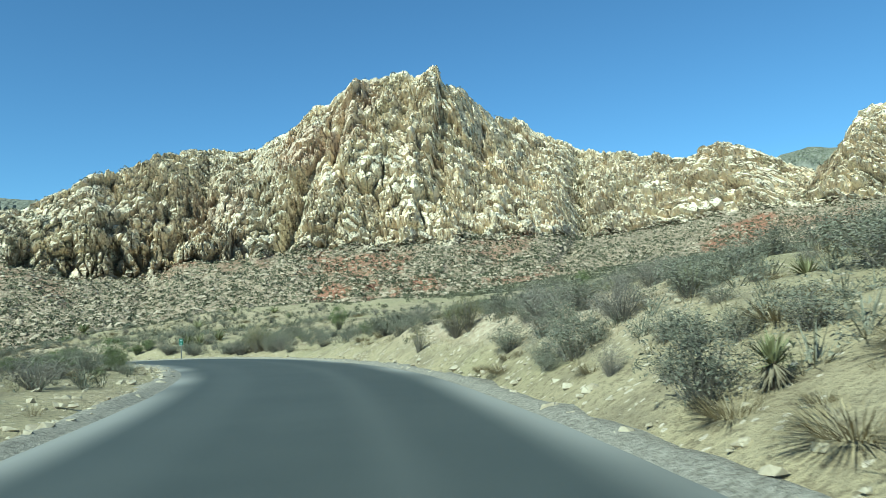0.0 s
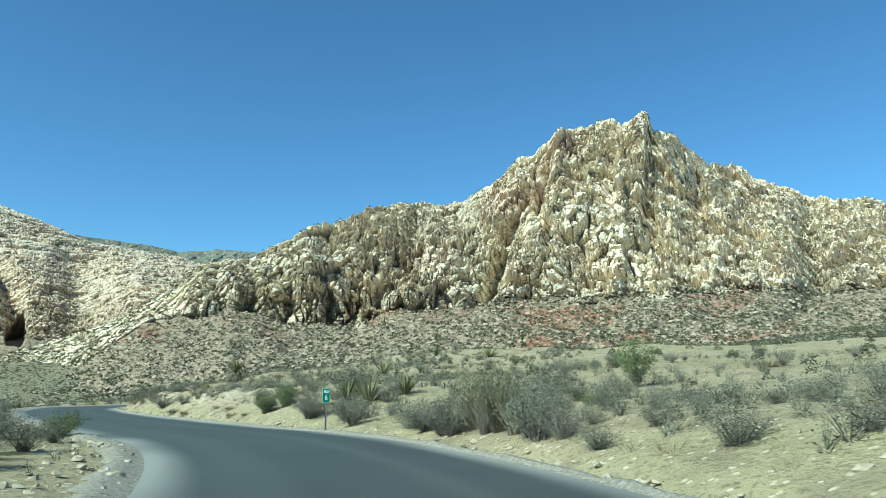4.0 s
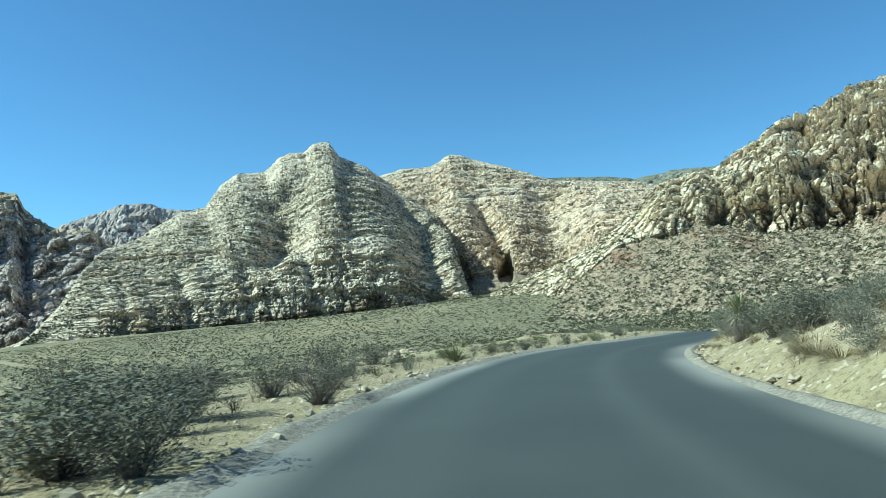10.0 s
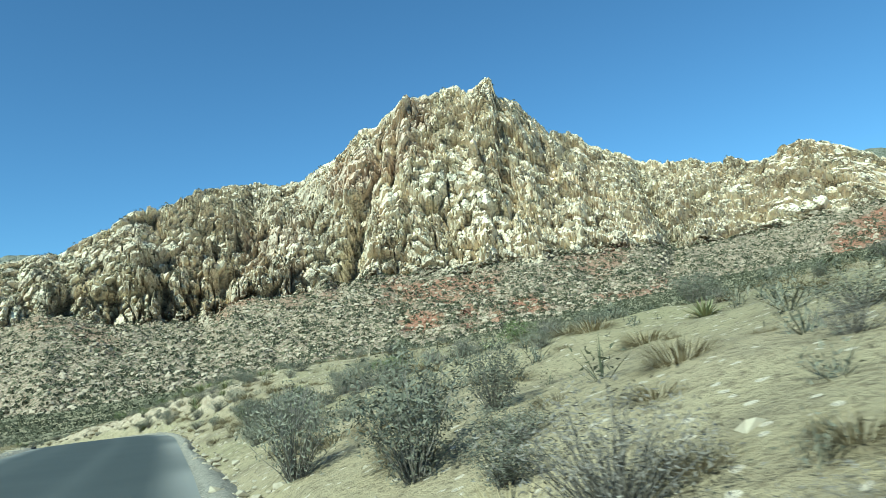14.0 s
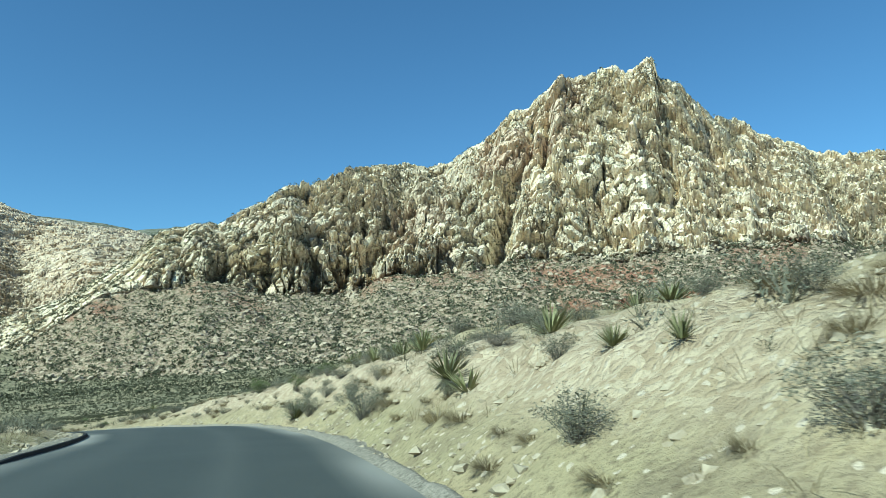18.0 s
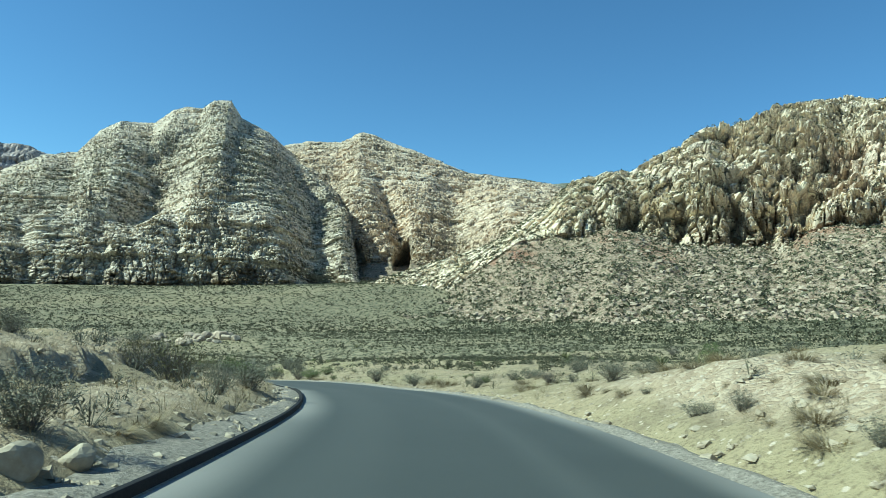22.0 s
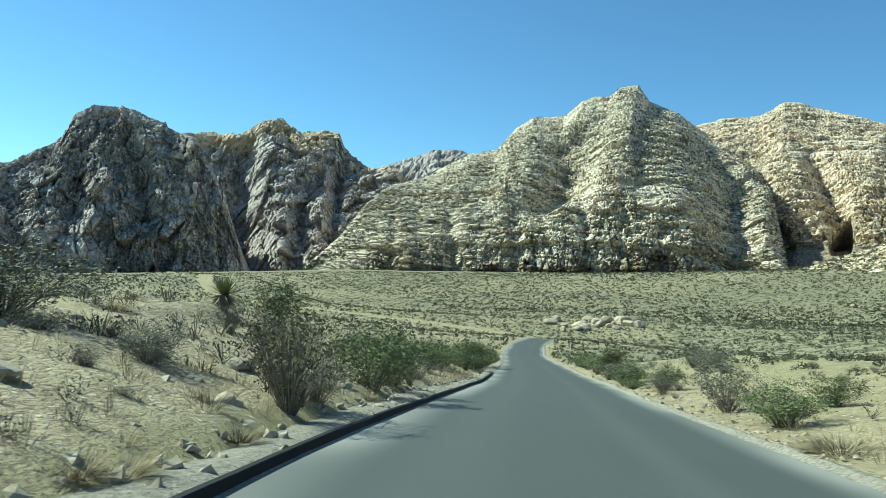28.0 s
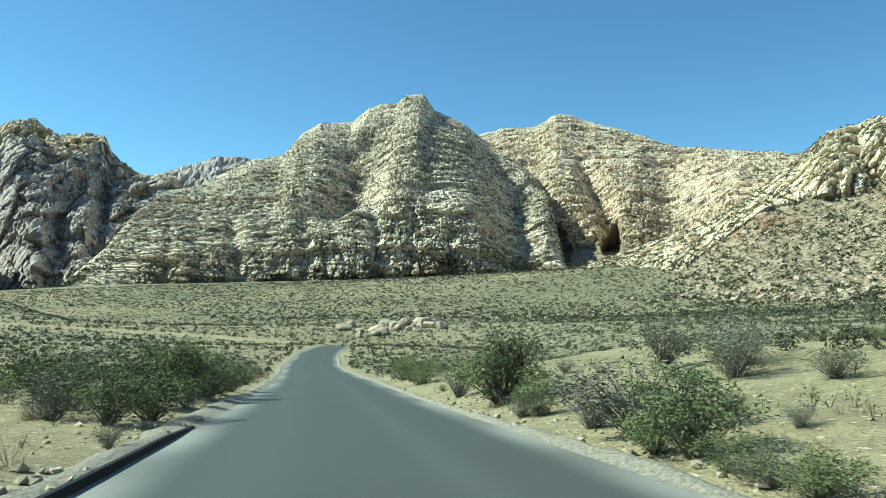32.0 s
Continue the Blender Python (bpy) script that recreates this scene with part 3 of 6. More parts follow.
verge("bank_right", 1, -6, 210, 3.5, 13, "pale stony cut bank beside the road")
verge("bank_left", -1, 140, 262, 3.6, 14, "eroded stony soil bank beyond the curb")


# ------------------------------------------------------------------ road, shoulders and curb
def ribbon(name, profile, mat, s0, s1, every=1, flat=False):
    """A strip along the road: profile gives (distance to the right, height over the road) from left to right."""
    idx = np.where((ALONG - START >= s0) & (ALONG - START <= s1))[0][::every]
    prof = np.array(profile, float)
    v = np.zeros((len(idx), len(prof), 3))
    for k, (d, h) in enumerate(prof):
        v[:, k, :2] = ROAD[idx, :2] + RIGHT[idx] * d
        v[:, k, 2] = ROAD[idx, 2] + h
    return v, grid_faces(len(idx), len(prof))


across = np.r_[np.linspace(-EDGE_L, -EDGE_L + 0.9, 6)[:-1], np.linspace(-EDGE_L + 0.9, EDGE_R - 0.9, 11), np.linspace(EDGE_R - 0.9, EDGE_R, 6)[1:]]
mid = (EDGE_R - EDGE_L) / 2
crown = [(d, 0.02 - 0.045 * ((d - mid) / 2.95) ** 2) for d in across]
v, f = ribbon("road", crown, ASPHALT, -70, 520)
wob = 0.05 * smooth(np.arange(len(v)) / 3.0, np.zeros(len(v)), 4) + 0.03 * smooth(np.arange(len(v)) / 0.9, np.zeros(len(v)), 6)
idx = np.where((ALONG - START >= -70) & (ALONG - START <= 520))[0]
v[:, -1, :2] += RIGHT[idx] * wob[:, None]
v[:, 0, :2] -= RIGHT[idx] * wob[::-1, None]
lanes = np.minimum(np.abs(across - 0.9), np.abs(across + 1.6))
dust = np.clip(step(0.95, 0.0, EDGE_R - np.abs(across))[None] * (0.75 + 0.5 * smooth(np.arange(len(v)) / 4.0, np.zeros(len(v)), 12)[:, None]), 0, 1)
# The asphalt grows paler between 165 and 205 m along the drive.
paler_stretch = step(165, 205, (ALONG - START)[idx])[:, None]
track = np.clip((0.55 * step(0.5, 0.0, lanes))[None] * (1 - 0.2 * paler_stretch) + 0.5 * paler_stretch, 0, 1)
tagged(mesh_object("road", v, f, ASPHALT, flat=False, attributes=[("dust", dust), ("track", track)]), "dark worn asphalt road winding through desert", "road", kind="structure")


def shoulder(name, sign, wide, s0, s1, seed):
    idx = np.where((ALONG - START >= s0) & (ALONG - START <= s1))[0]
    t = np.array([-0.4, 0.0, 0.12, 0.3, 0.5, 0.7, 0.85, 1.0])
    v = np.zeros((len(idx), len(t), 3))
    width = wide * (1 + 0.35 * smooth(np.arange(len(idx)) / 9.0, np.zeros(len(idx)), seed) + 0.12 * smooth(np.arange(len(idx)) / 2.0, np.zeros(len(idx)), seed + 1))
    for k, u in enumerate(t):
        d = sign * (EDGE_R - 0.03 + np.where(u < 0, u, u * width))
        v[:, k, :2] = ROAD[idx, :2] + RIGHT[idx] * d[:, None]
    z = terrain(v[:, :, :2].reshape(-1, 2))[0].reshape(len(idx), -1)
    bumps = 0.035 * rough(v[:, :, 0] / 0.5, v[:, :, 1] / 0.5, seed, 3)
    near = step(0.35, 0.0, t)[None]
    v[:, :, 2] = (ROAD[idx, 2][:, None] - 0.028) * near + (z + 0.05 + bumps) * (1 - near) - 0.17 * step(0.45, 1.0, t)[None] - 0.05 * (t[None] < 0)
    return mesh_object(name, v, grid_faces(len(idx), len(t))[:, ::-1] if sign < 0 else grid_faces(len(idx), len(t)), GRAVEL, flat=False)


tagged(shoulder("shoulder_right", 1, 0.6, -70, 420, 21), "pale gravel shoulder beside the asphalt", "gravel shoulder", kind="structure")
tagged(shoulder("shoulder_left", -1, 1.05, -70, 420, 22), "pale gravel shoulder beside the asphalt", "gravel shoulder", kind="structure")

CURB_FROM, CURB_TO = 156.0, 272.0
v, f = ribbon("curb", [(-EDGE_L + 0.02, -0.06), (-EDGE_L - 0.01, 0.055), (-EDGE_L - 0.022, 0.066), (-EDGE_L - 0.085, 0.068), (-EDGE_L - 0.1, 0.058), (-EDGE_L - 0.14, -0.08)], CURB, CURB_FROM, CURB_TO)
taper = step(0, 3, np.arange(len(v))) * step(len(v) - 1, len(v) - 4, np.arange(len(v)))
v[:, 1:5, 2] = ROAD[np.where((ALONG - START >= CURB_FROM) & (ALONG - START <= CURB_TO))[0], 2][:, None] + (v[:, 1:5, 2] - ROAD[np.where((ALONG - START >= CURB_FROM) & (ALONG - START <= CURB_TO))[0], 2][:, None]) * (0.15 + 0.85 * taper)[:, None]
v[:, 1:5, 2] += (0.012 * smooth(np.arange(len(v)) / 2.0, np.zeros(len(v)), 9))[:, None]
tagged(mesh_object("curb", v, f, CURB, flat=True), "low black asphalt curb along the road's edge", "curb", kind="structure")

# ------------------------------------------------------------------ mountains
HUB = np.array([-73.0, 112.0])


def polar(points):
    p = np.array(points, float)
    d = p[:, :2] - HUB
    yaw = np.degrees(np.arctan2(-d[:, 0], d[:, 1]))
    order = np.argsort(yaw)
    return yaw[order], np.hypot(d[:, 0], d[:, 1])[order], p[order, 2]


def mountain(name, crest, foot, toe, mat, label, columns, rows, steep, sizes, gullies=(), back=0.35, seed=1, red=None, scrub=(0.5, 0.35), bow=0.0, caves=(), talus=0.3, cap=None, upright=1.0, belt=None, ribs=10.0, fade=0.0, stain=None, swell=20.0, pillars=None, ledges=(), strata=()):
    cy, cr, cz = polar(crest)
    fy, fr, fz = polar(foot)
    ty, tr, tz = polar(toe)
    yaw = np.linspace(cy[0], cy[-1], columns)
    rc, zc = np.interp(yaw, cy, cr), np.interp(yaw, cy, cz)
    rf, zf = np.interp(yaw, fy, fr), np.interp(yaw, fy, fz)
    rt, zt = np.interp(yaw, ty, tr), np.interp(yaw, ty, tz)
    rf = rc - (rc - rf) * upright
    soft = np.hanning(max(5, columns // 60) | 1)
    soft /= soft.sum()

    def eased(a):
        n = len(soft) // 2
        return np.convolve(np.r_[[a[0]] * n, a, [a[-1]] * n], soft, "valid")

    def eased_rows(a):
        p = np.pad(a, ((0, 0), (6, 6)), "edge")
        return sum(p[:, k : k + a.shape[1]] for k in range(13)) / 13

    rc, rf, zf, rt, zt = (eased(a) for a in (rc, rf, zf, rt, zt))
    if fade:
        zc = zf - 25 + (zc - zf + 25) * step(0, fade, np.linspace(0, 1, columns))
    n_t, n_b = int(rows * talus), int(rows * 0.08)
    n_f = rows - n_t - n_b
    Y = np.repeat(yaw[:, None], rows, 1)
    R, Z = np.zeros((columns, rows)), np.zeros((columns, rows))
    w = np.linspace(0, 1, n_t, endpoint=False)[None]
    R[:, :n_t] = rt[:, None] + (rf - rt)[:, None] * w
    Z[:, :n_t] = (zt - 4)[:, None] + (zf - zt + 4)[:, None] * w ** 1.25
    w = np.linspace(0, 1, n_f)[None]
    power = np.interp(yaw, [s[0] for s in steep], [s[1] for s in steep])[:, None]
    R[:, n_t : n_t + n_f] = rf[:, None] + (rc - rf)[:, None] * (w ** power)
    Z[:, n_t : n_t + n_f] = zf[:, None] + (zc - zf)[:, None] * w
    w = np.linspace(0, 1, n_b + 1)[1:][None]
    R[:, n_t + n_f :] = rc[:, None] * (1 + back * w)
    Z[:, n_t + n_f :] = zc[:, None] - (zc - zf)[:, None] * 0.6 * w
    Z[:, 0] -= 60
    face = np.zeros((columns, rows))
    face[:, n_t : n_t + n_f] = 1
    high = (Z - zf[:, None]) / np.maximum(zc - zf, 5)[:, None]
    ease = step(-0.06, 0.03, high)
    X = np.radians(Y) * 900.0
    bx, by = -R * np.sin(np.radians(Y)), R * np.cos(np.radians(Y))
    wx, wy, wz = (a + 7 * rough(X / 60, Z / 60, seed + 40 + 5 * k, 1) for k, a in enumerate((bx, by, Z)))
    out = np.zeros_like(R)
    gorge = np.zeros_like(R)
    for line, width, depth, green in gullies:
        line = sorted(line, key=lambda q: q[1])
        lo, hi = line[0][1], line[-1][1]
        axis = np.interp(high, [q[1] for q in line], [q[0] for q in line]) + 0.22 * width * rough(Z / 40, Z * 0 + line[0][0], seed, 3)
        across = np.exp(-(((Y - axis) / (width * (1 + 0.25 * rough(Z / 60, X / 90, seed + 6, 2)))) ** 2)) * step(lo - 0.06, lo + 0.06, high) * step(hi + 0.08, hi - 0.08, high)
        out -= depth * across
        gorge = np.maximum(gorge, green * across)
    out += swell * rough(X / 110, Z / 260, seed + 3, 3) * ease
    lean = X + 12 * rough(X / 90, Z / 80, seed + 81, 3)
    if not isinstance(ribs, float):
        ribs = np.interp(yaw, [q[0] for q in ribs], [q[1] for q in ribs])[:, None]
    for thick, proud in strata:
        bed = (Z + 5 * rough(X / 160, Z / 90, seed + 51, 3) + 1.5 * rough(X / 25, Z / 30, seed + 52, 2)) / thick
        k = np.floor(bed)
        out += ease * proud * (hashed(k, k * 0 + np.floor(X / (9 * thick) + 3 * hashed(k, k * 0, 7)), seed + 53) - 0.5 + 0.35 * (k - bed))
    if pillars:
        edge, rnd, tilt = blocks(wx / pillars[4], wy / pillars[4], wz / (3.6 * pillars[4]), seed + 97)
        out += ease * pillars[3] * step(pillars[0] - 1.5, pillars[0] + 1.5, Y) * step(pillars[1] + 1.5, pillars[1] - 1.5, Y) * step(pillars[2] + 0.12, pillars[2] - 0.05, high + 0.08 * rough(X / 40, Z / 90, seed + 98, 2)) * (
            1.6 * (rnd - 0.5) - 1.1 * (1 - step(0.0, 0.16, edge)) + 0.4 * tilt)
    out += ribs * ease * (np.abs(rough(lean / 52, Z / 210, seed + 83, 2)) - 0.35) + 0.4 * ribs * ease * (np.abs(rough(lean / 21, Z / 80, seed + 85, 1)) - 0.3)
    patchy = 0.25 + 1.1 * step(-0.55, 0.55, rough(X / 38, Z / 45, seed + 87, 3))
    for bw, bh, amp, crack in sizes:
        edge, rnd, tilt = blocks(wx / bw, wy / bw, wz / bh, seed + int(bw))
        out += ease * amp * (patchy if bw < 12 else 1.0) * (1.6 * (rnd - 0.5) - 1.35 * crack * (1 - step(0.02, 0.11, edge)) + 0.75 * tilt)
    for cyaw, cz_, cw, ch, cd in caves:
        edge = 0.26 * rough(X / 14, Z / 14, seed + 90, 3)
        out -= cd * step(1.12, 0.88, (np.abs((Y - cyaw - 0.004 * (Z - cz_)) / cw) ** 2.6 + np.abs((Z - cz_) / ch) ** 2.6) ** 0.38 + edge)
    scr = np.clip(1 - step(-0.01, 0.06, high + 0.05 * rough(X / 25, Z / 25, seed + 2, 3)), 0, 1)
    f1, f2, rnd, tilt = cells(X / 5.5, Z / 3.0 + R / 9, seed + 77)
    lumps = np.where(rnd > 0.55, np.sqrt(np.clip(0.5 - f1, 0, 1)) * 1.2 * rnd, 0)
    Z = Z + scr * lumps * step(0.0, 0.15, (R - rt[:, None]) / np.maximum(rf - rt, 1)[:, None])
    for l_lo, l_hi, y_lo, y_hi, deep in ledges:
        wig = 0.012 * rough(X / 30, Z / 9, seed + 23, 3)
        out += deep * step(y_lo - 0.8, y_lo + 0.5, Y) * step(y_hi + 0.8, y_hi - 0.5, Y) * np.floor(3.99 * step(l_lo, l_hi, high + wig)) / 3 * step(l_hi + 0.06, l_hi, high) * (0.7 + 0.5 * rough(X / 14, Z / 6, seed + 24, 2))
    ends = np.linspace(0, 1, columns)[:, None]
    out = out * step(0, 0.008, ends) * step(1, 0.992, ends) * np.clip((zc - zf) / 140, 0.25, 1)[:, None]
    dr, dz = np.gradient(R, axis=1), np.gradient(Z, axis=1)
    dr, dz = eased_rows(dr), eased_rows(dz)
    length = np.hypot(dr, dz) + 1e-6
    hold = 1 - 0.55 * step(0.9, 1.0, high)
    Z = Z + (1 - scr) * 0.35 * hold * out * np.clip(dr / length, 0, 1) + scr * 2.5 * rough(X / 30, R / 30, seed + 15, 3)
    R = R - hold * out * (0.5 + 0.5 * np.clip(dz / length, 0, 1))
    yr = np.radians(Y)
    V = np.stack([HUB[0] - R * np.sin(yr), HUB[1] + R * np.cos(yr), Z], -1)
    redness = np.zeros_like(Z)
    if red:
        for r_lo, r_hi, y_lo, y_hi, amount in red:
            wig = 0.03 * rough(X / 40, Z / 15, seed + 21, 3)
            redness = np.maximum(redness, amount * step(r_lo - 0.02, r_lo + 0.02, high + wig) * step(r_hi + 0.02, r_hi - 0.02, high + wig)
                                 * step(y_lo - 1.2, y_lo + 0.2, Y) * step(y_hi + 1.2, y_hi - 0.2, Y) * step(-0.8, -0.1, rough(X / 35, Z / 12, seed + 31, 3)))
    growth = np.clip(gorge, 0, 1) + scrub[0] * scr + scrub[1] * (1 - scr) * step(-0.2, 0.5, rough(X / 70, Z / 60, seed + 61, 2))
    if belt:
        growth = np.maximum(growth, belt[2] * step(belt[0] - 0.08, belt[0] + 0.08, high) * step(belt[1] + 0.08, belt[1] - 0.08, high) * step(-0.5, 0.3, rough(X / 90, Z / 70, seed + 63, 3)))
    top = np.zeros_like(Z)
    if cap:
        top = cap[2] * step(cap[0], cap[1], high + 0.12 * rough(X / 60, Z / 40, seed + 71, 3))
    coated = np.zeros_like(Z)
    if stain:
        coated = stain[2] * step(stain[0] - 2, stain[0] + 2, Y) * step(stain[1] + 3, stain[1] - 3, Y) * (1 - scr) * step(-0.6, 0.2, rough(X / 60, Z / 90, seed + 93, 3))
    ob = tagged(new(name), label, "mountain")
    for part_name, lo, hi in (("scree_slope", 0, n_t + 1), ("rock_face", n_t, rows)):
        piece = [("scree", scr[:, lo:hi]), ("red_bed", redness[:, lo:hi]), ("scrub", growth[:, lo:hi]), ("cap", top[:, lo:hi]), ("stain", coated[:, lo:hi])]
        mesh_object(part_name, V[:, lo:hi].reshape(-1, 3), grid_faces(columns, hi - lo)[:, ::-1], mat, ob, flat=True, attributes=piece)
    return V, scr, high


CREST_A = [(-960, 470, -40), (-840, 560, -28), (-740, 640, -8), (-613, 782, 64), (-600, 785, 74), (-583, 792, 86), (-557, 798, 106), (-527, 801, 127), (-504, 804, 135), (-472, 828, 143),
    (-441, 856, 167), (-428, 884, 184), (-414, 923, 197), (-406, 1012, 233), (-407, 1055, 252), (-408, 1160, 283), (-396, 1247, 303),
    (-375, 1304, 313), (-353, 1330, 320), (-322, 1296, 313), (-287, 1242, 309), (-248, 1178, 312), (-220, 1142, 321), (-188, 1125, 338),
    (-167, 1118, 332), (-153, 1109, 349), (-123, 1096, 363), (-79, 1092, 377), (-51, 1097, 381), (-23, 1101, 372), (-5, 1105, 386),
    (2, 1104, 385), (7, 1109, 364)]
CREST_E = [(37, 1166, 370), (65, 1213, 361), (97, 1270, 354), (150, 1383, 376), (164, 1380, 374), (181, 1387, 356), (241, 1394, 329),
    (307, 1387, 302), (341, 1365, 299), (405, 1213, 252), (428, 1180, 265), (456, 1156, 267), (484, 1141, 254), (518, 1133, 233),
    (578, 1120, 208), (655, 1189, 258), (670, 1178, 289), (678, 1173, 311), (695, 1161, 316), (709, 1150, 316), (800, 1050, 290),
    (1000, 900, 250)]
FOOT_A = [(-900, 430, -45), (-800, 520, -34), (-720, 610, -16), (-690, 660, -2), (-563, 660, 4), (-540, 679, 29), (-516, 698, 54), (-473, 711, 60), (-427, 716, 68), (-367, 736, 57), (-304, 762, 53),
    (-277, 761, 72), (-199, 750, 72), (-159, 746, 76), (-99, 751, 78), (-49, 752, 81), (2, 758, 84), (58, 789, 87), (118, 816, 91),
    (185, 869, 94), (265, 903, 103), (360, 901, 123), (425, 886, 121), (600, 850, 130), (900, 700, 130)]
TOE_A = [(-800, 380, -45), (-720, 450, -36), (-640, 520, -24), (-539, 551, -13), (-466, 511, -15), (-379, 482, -19), (-297, 479, -16), (-284, 475, -9), (-205, 490, -7), (-113, 510, 1), (-40, 531, 11),
    (13, 554, 18), (148, 626, 37), (273, 650, 51), (500, 620, 70), (900, 400, 80)]
va, scr_a, high_a = mountain(
    "sandstone_peak", CREST_A + CREST_E, FOOT_A, TOE_A, SANDSTONE,
    "tall cream sandstone peak with red scree slopes", 1300, 350, [(-45, 1.1), (-15, 1.0), (0, 0.95), (12, 1.3), (24, 1.9), (45, 1.6)],
    [(42, 80, 17, 0.5), (15, 36, 10, 0.9), (8, 13, 5.0, 1.0), (4.5, 5.5, 2.2, 1.0)],
    gullies=[([(6.4, 0.5), (6.7, 0.38), (7.6, 0.17), (8.9, -0.02)], 0.75, 60, 0.25), ([(3.7, 0.86), (4.0, 0.6), (4.4, 0.46)], 0.35, 34, 0.0), ([(5.0, 0.9), (5.4, 0.55)], 0.3, 18, 0.0),
             ([(-15.0, 0.95), (-15.1, 0.62), (-16.1, 0.3), (-17.4, 0.05), (-16.9, -0.2)], 0.9, 50, 0.9), ([(-19.5, 0.5), (-18.0, 0.15)], 0.7, 28, 0.7),
             ([(15.4, 0.8), (15.9, 0.26), (17.6, 0.1)], 1.5, 45, 0.35), ([(-3.4, 0.5), (-4.0, 0.2)], 0.5, 12, 0.8), ([(-7.8, 0.75), (-8.1, 0.55)], 0.25, 22, 0.0),
             ([(-11.2, 0.22), (-10.9, 0.1)], 0.35, 16, 0.0), ([(25.4, 0.3), (25.6, 0.03)], 0.5, 26, 0.0), ([(22.2, 0.3), (22.0, 0.03)], 0.45, 24, 0.0), ([(28.9, 0.35), (29.2, 0.0)], 0.5, 24, 0.1),
             ([(19.2, 0.95), (19.8, 0.6)], 0.5, 18, 0.3), ([(12.0, 0.8), (11.0, 0.45), (10.6, 0.2)], 0.35, 14, 0.2)],
    seed=3, red=[(-0.12, -0.03, -3.6, 6, 0.8), (-0.21, -0.145, -1.8, 3.4, 0.9), (-0.21, -0.15, -7.6, -4.0, 0.9), (-0.07, 0.0, 9.5, 18, 0.45), (-0.1, -0.02, -13.5, -8.5, 0.5),
                 (-0.28, -0.2, -17, -12, 0.6), (-0.55, -0.06, -31.5, -28.4, 0.95), (-0.35, -0.08, -37, -31.5, 0.5), (-0.7, -0.02, 36.2, 38.6, 0.75), (-0.3, -0.05, 26, 31, 0.3), (0.5, 0.98, 1.5, 9, 0.32), (0.1, 0.45, 12, 16, 0.2)],
    ledges=[(-0.21, -0.145, -1.8, 3.4, 11), (-0.21, -0.15, -7.6, -4.0, 11), (-0.28, -0.2, -17, -12, 9), (-0.035, 0.015, -14, -6, 8)],
    scrub=(0.8, 0.25), ribs=[(-40, 15), (-20, 19), (0, 25), (12, 28), (17, 34), (33, 32)], stain=(9, 32, 0.3), swell=18.0, pillars=(15, 33, 0.42, 15.0, 8.5))

CREST_B = [(-1100, 200, -40), (-1143, 257, -21), (-1175, 312, 29), (-1227, 357, 85), (-1289, 402, 120), (-1351, 481, 152), (-1396, 569, 204),
    (-1428, 628, 221), (-1481, 684, 279), (-1506, 729, 307), (-1517, 801, 321), (-1539, 847, 360), (-1544, 881, 375), (-1539, 912, 378),
    (-1537, 936, 401), (-1528, 971, 407), (-1516, 992, 373), (-1459, 1025, 342), (-1408, 1029, 308), (-1420, 1075, 292), (-1300, 1060, 240),
    (-1200, 1030, 190), (-1090, 990, 140), (-1000, 950, 95)]
FOOT_B = [(-1090, 205, -42), (-1123, 256, -28), (-1075, 301, -18), (-1020, 363, -17), (-957, 487, -10), (-880, 593, 1), (-805, 685, 9),
    (-768, 745, 14), (-760, 800, 25), (-780, 850, 40)]
TOE_B = [(-1050, 190, -44), (-1060, 255, -34), (-1010, 310, -24), (-960, 372, -22), (-900, 470, -16), (-830, 570, -5), (-770, 650, 5), (-730, 710, 10), (-700, 800, 20)]
vb, scr_b, high_b = mountain(
    "layered_mountain", CREST_B, FOOT_B, TOE_B, LAYERED, "banded pale sandstone mountain with stepped ledges", 800, 300,
    [(40, 1.3), (50, 1.7), (60, 1.9), (75, 1.7), (85, 1.2)], [(60, 14, 3.2, 0.5), (26, 5.2, 2.6, 1.0), (11, 3.0, 1.7, 1.1)],
    gullies=[([(52.5, 0.7), (52.4, 0.3), (51.5, 0.0)], 1.5, 55, 0.2), ([(62.9, 0.68), (63.2, 0.5), (63.7, 0.38), (64.0, 0.26)], 1.9, 64, 0.2), ([(47.5, 0.0), (47.5, 0.9)], 1.5, 40, 0.1),
             ([(59.3, 0.0), (59.5, 0.25)], 0.3, 8, 0.0), ([(56.7, 0.0), (56.6, 0.2)], 0.3, 8, 0.0), ([(71, 0.0), (71.6, 0.4)], 0.5, 16, 0.0), ([(75.8, 0.0), (75.5, 0.4)], 0.4, 10, 0.0),
             ([(66.5, 0.0), (67.0, 0.3)], 0.4, 10, 0.0), ([(61.5, 0.02), (62.3, 0.25)], 0.35, 10, 0.0)],
    seed=13, ribs=5.0, scrub=(0.7, 0.3), talus=0.12, belt=(0.34, 0.74, 0.65), fade=0.07, swell=9.0, pillars=(46, 84, 0.17, 4.5, 6.5), strata=((15, 9.0), (6.5, 5.0), (3.2, 2.2)))

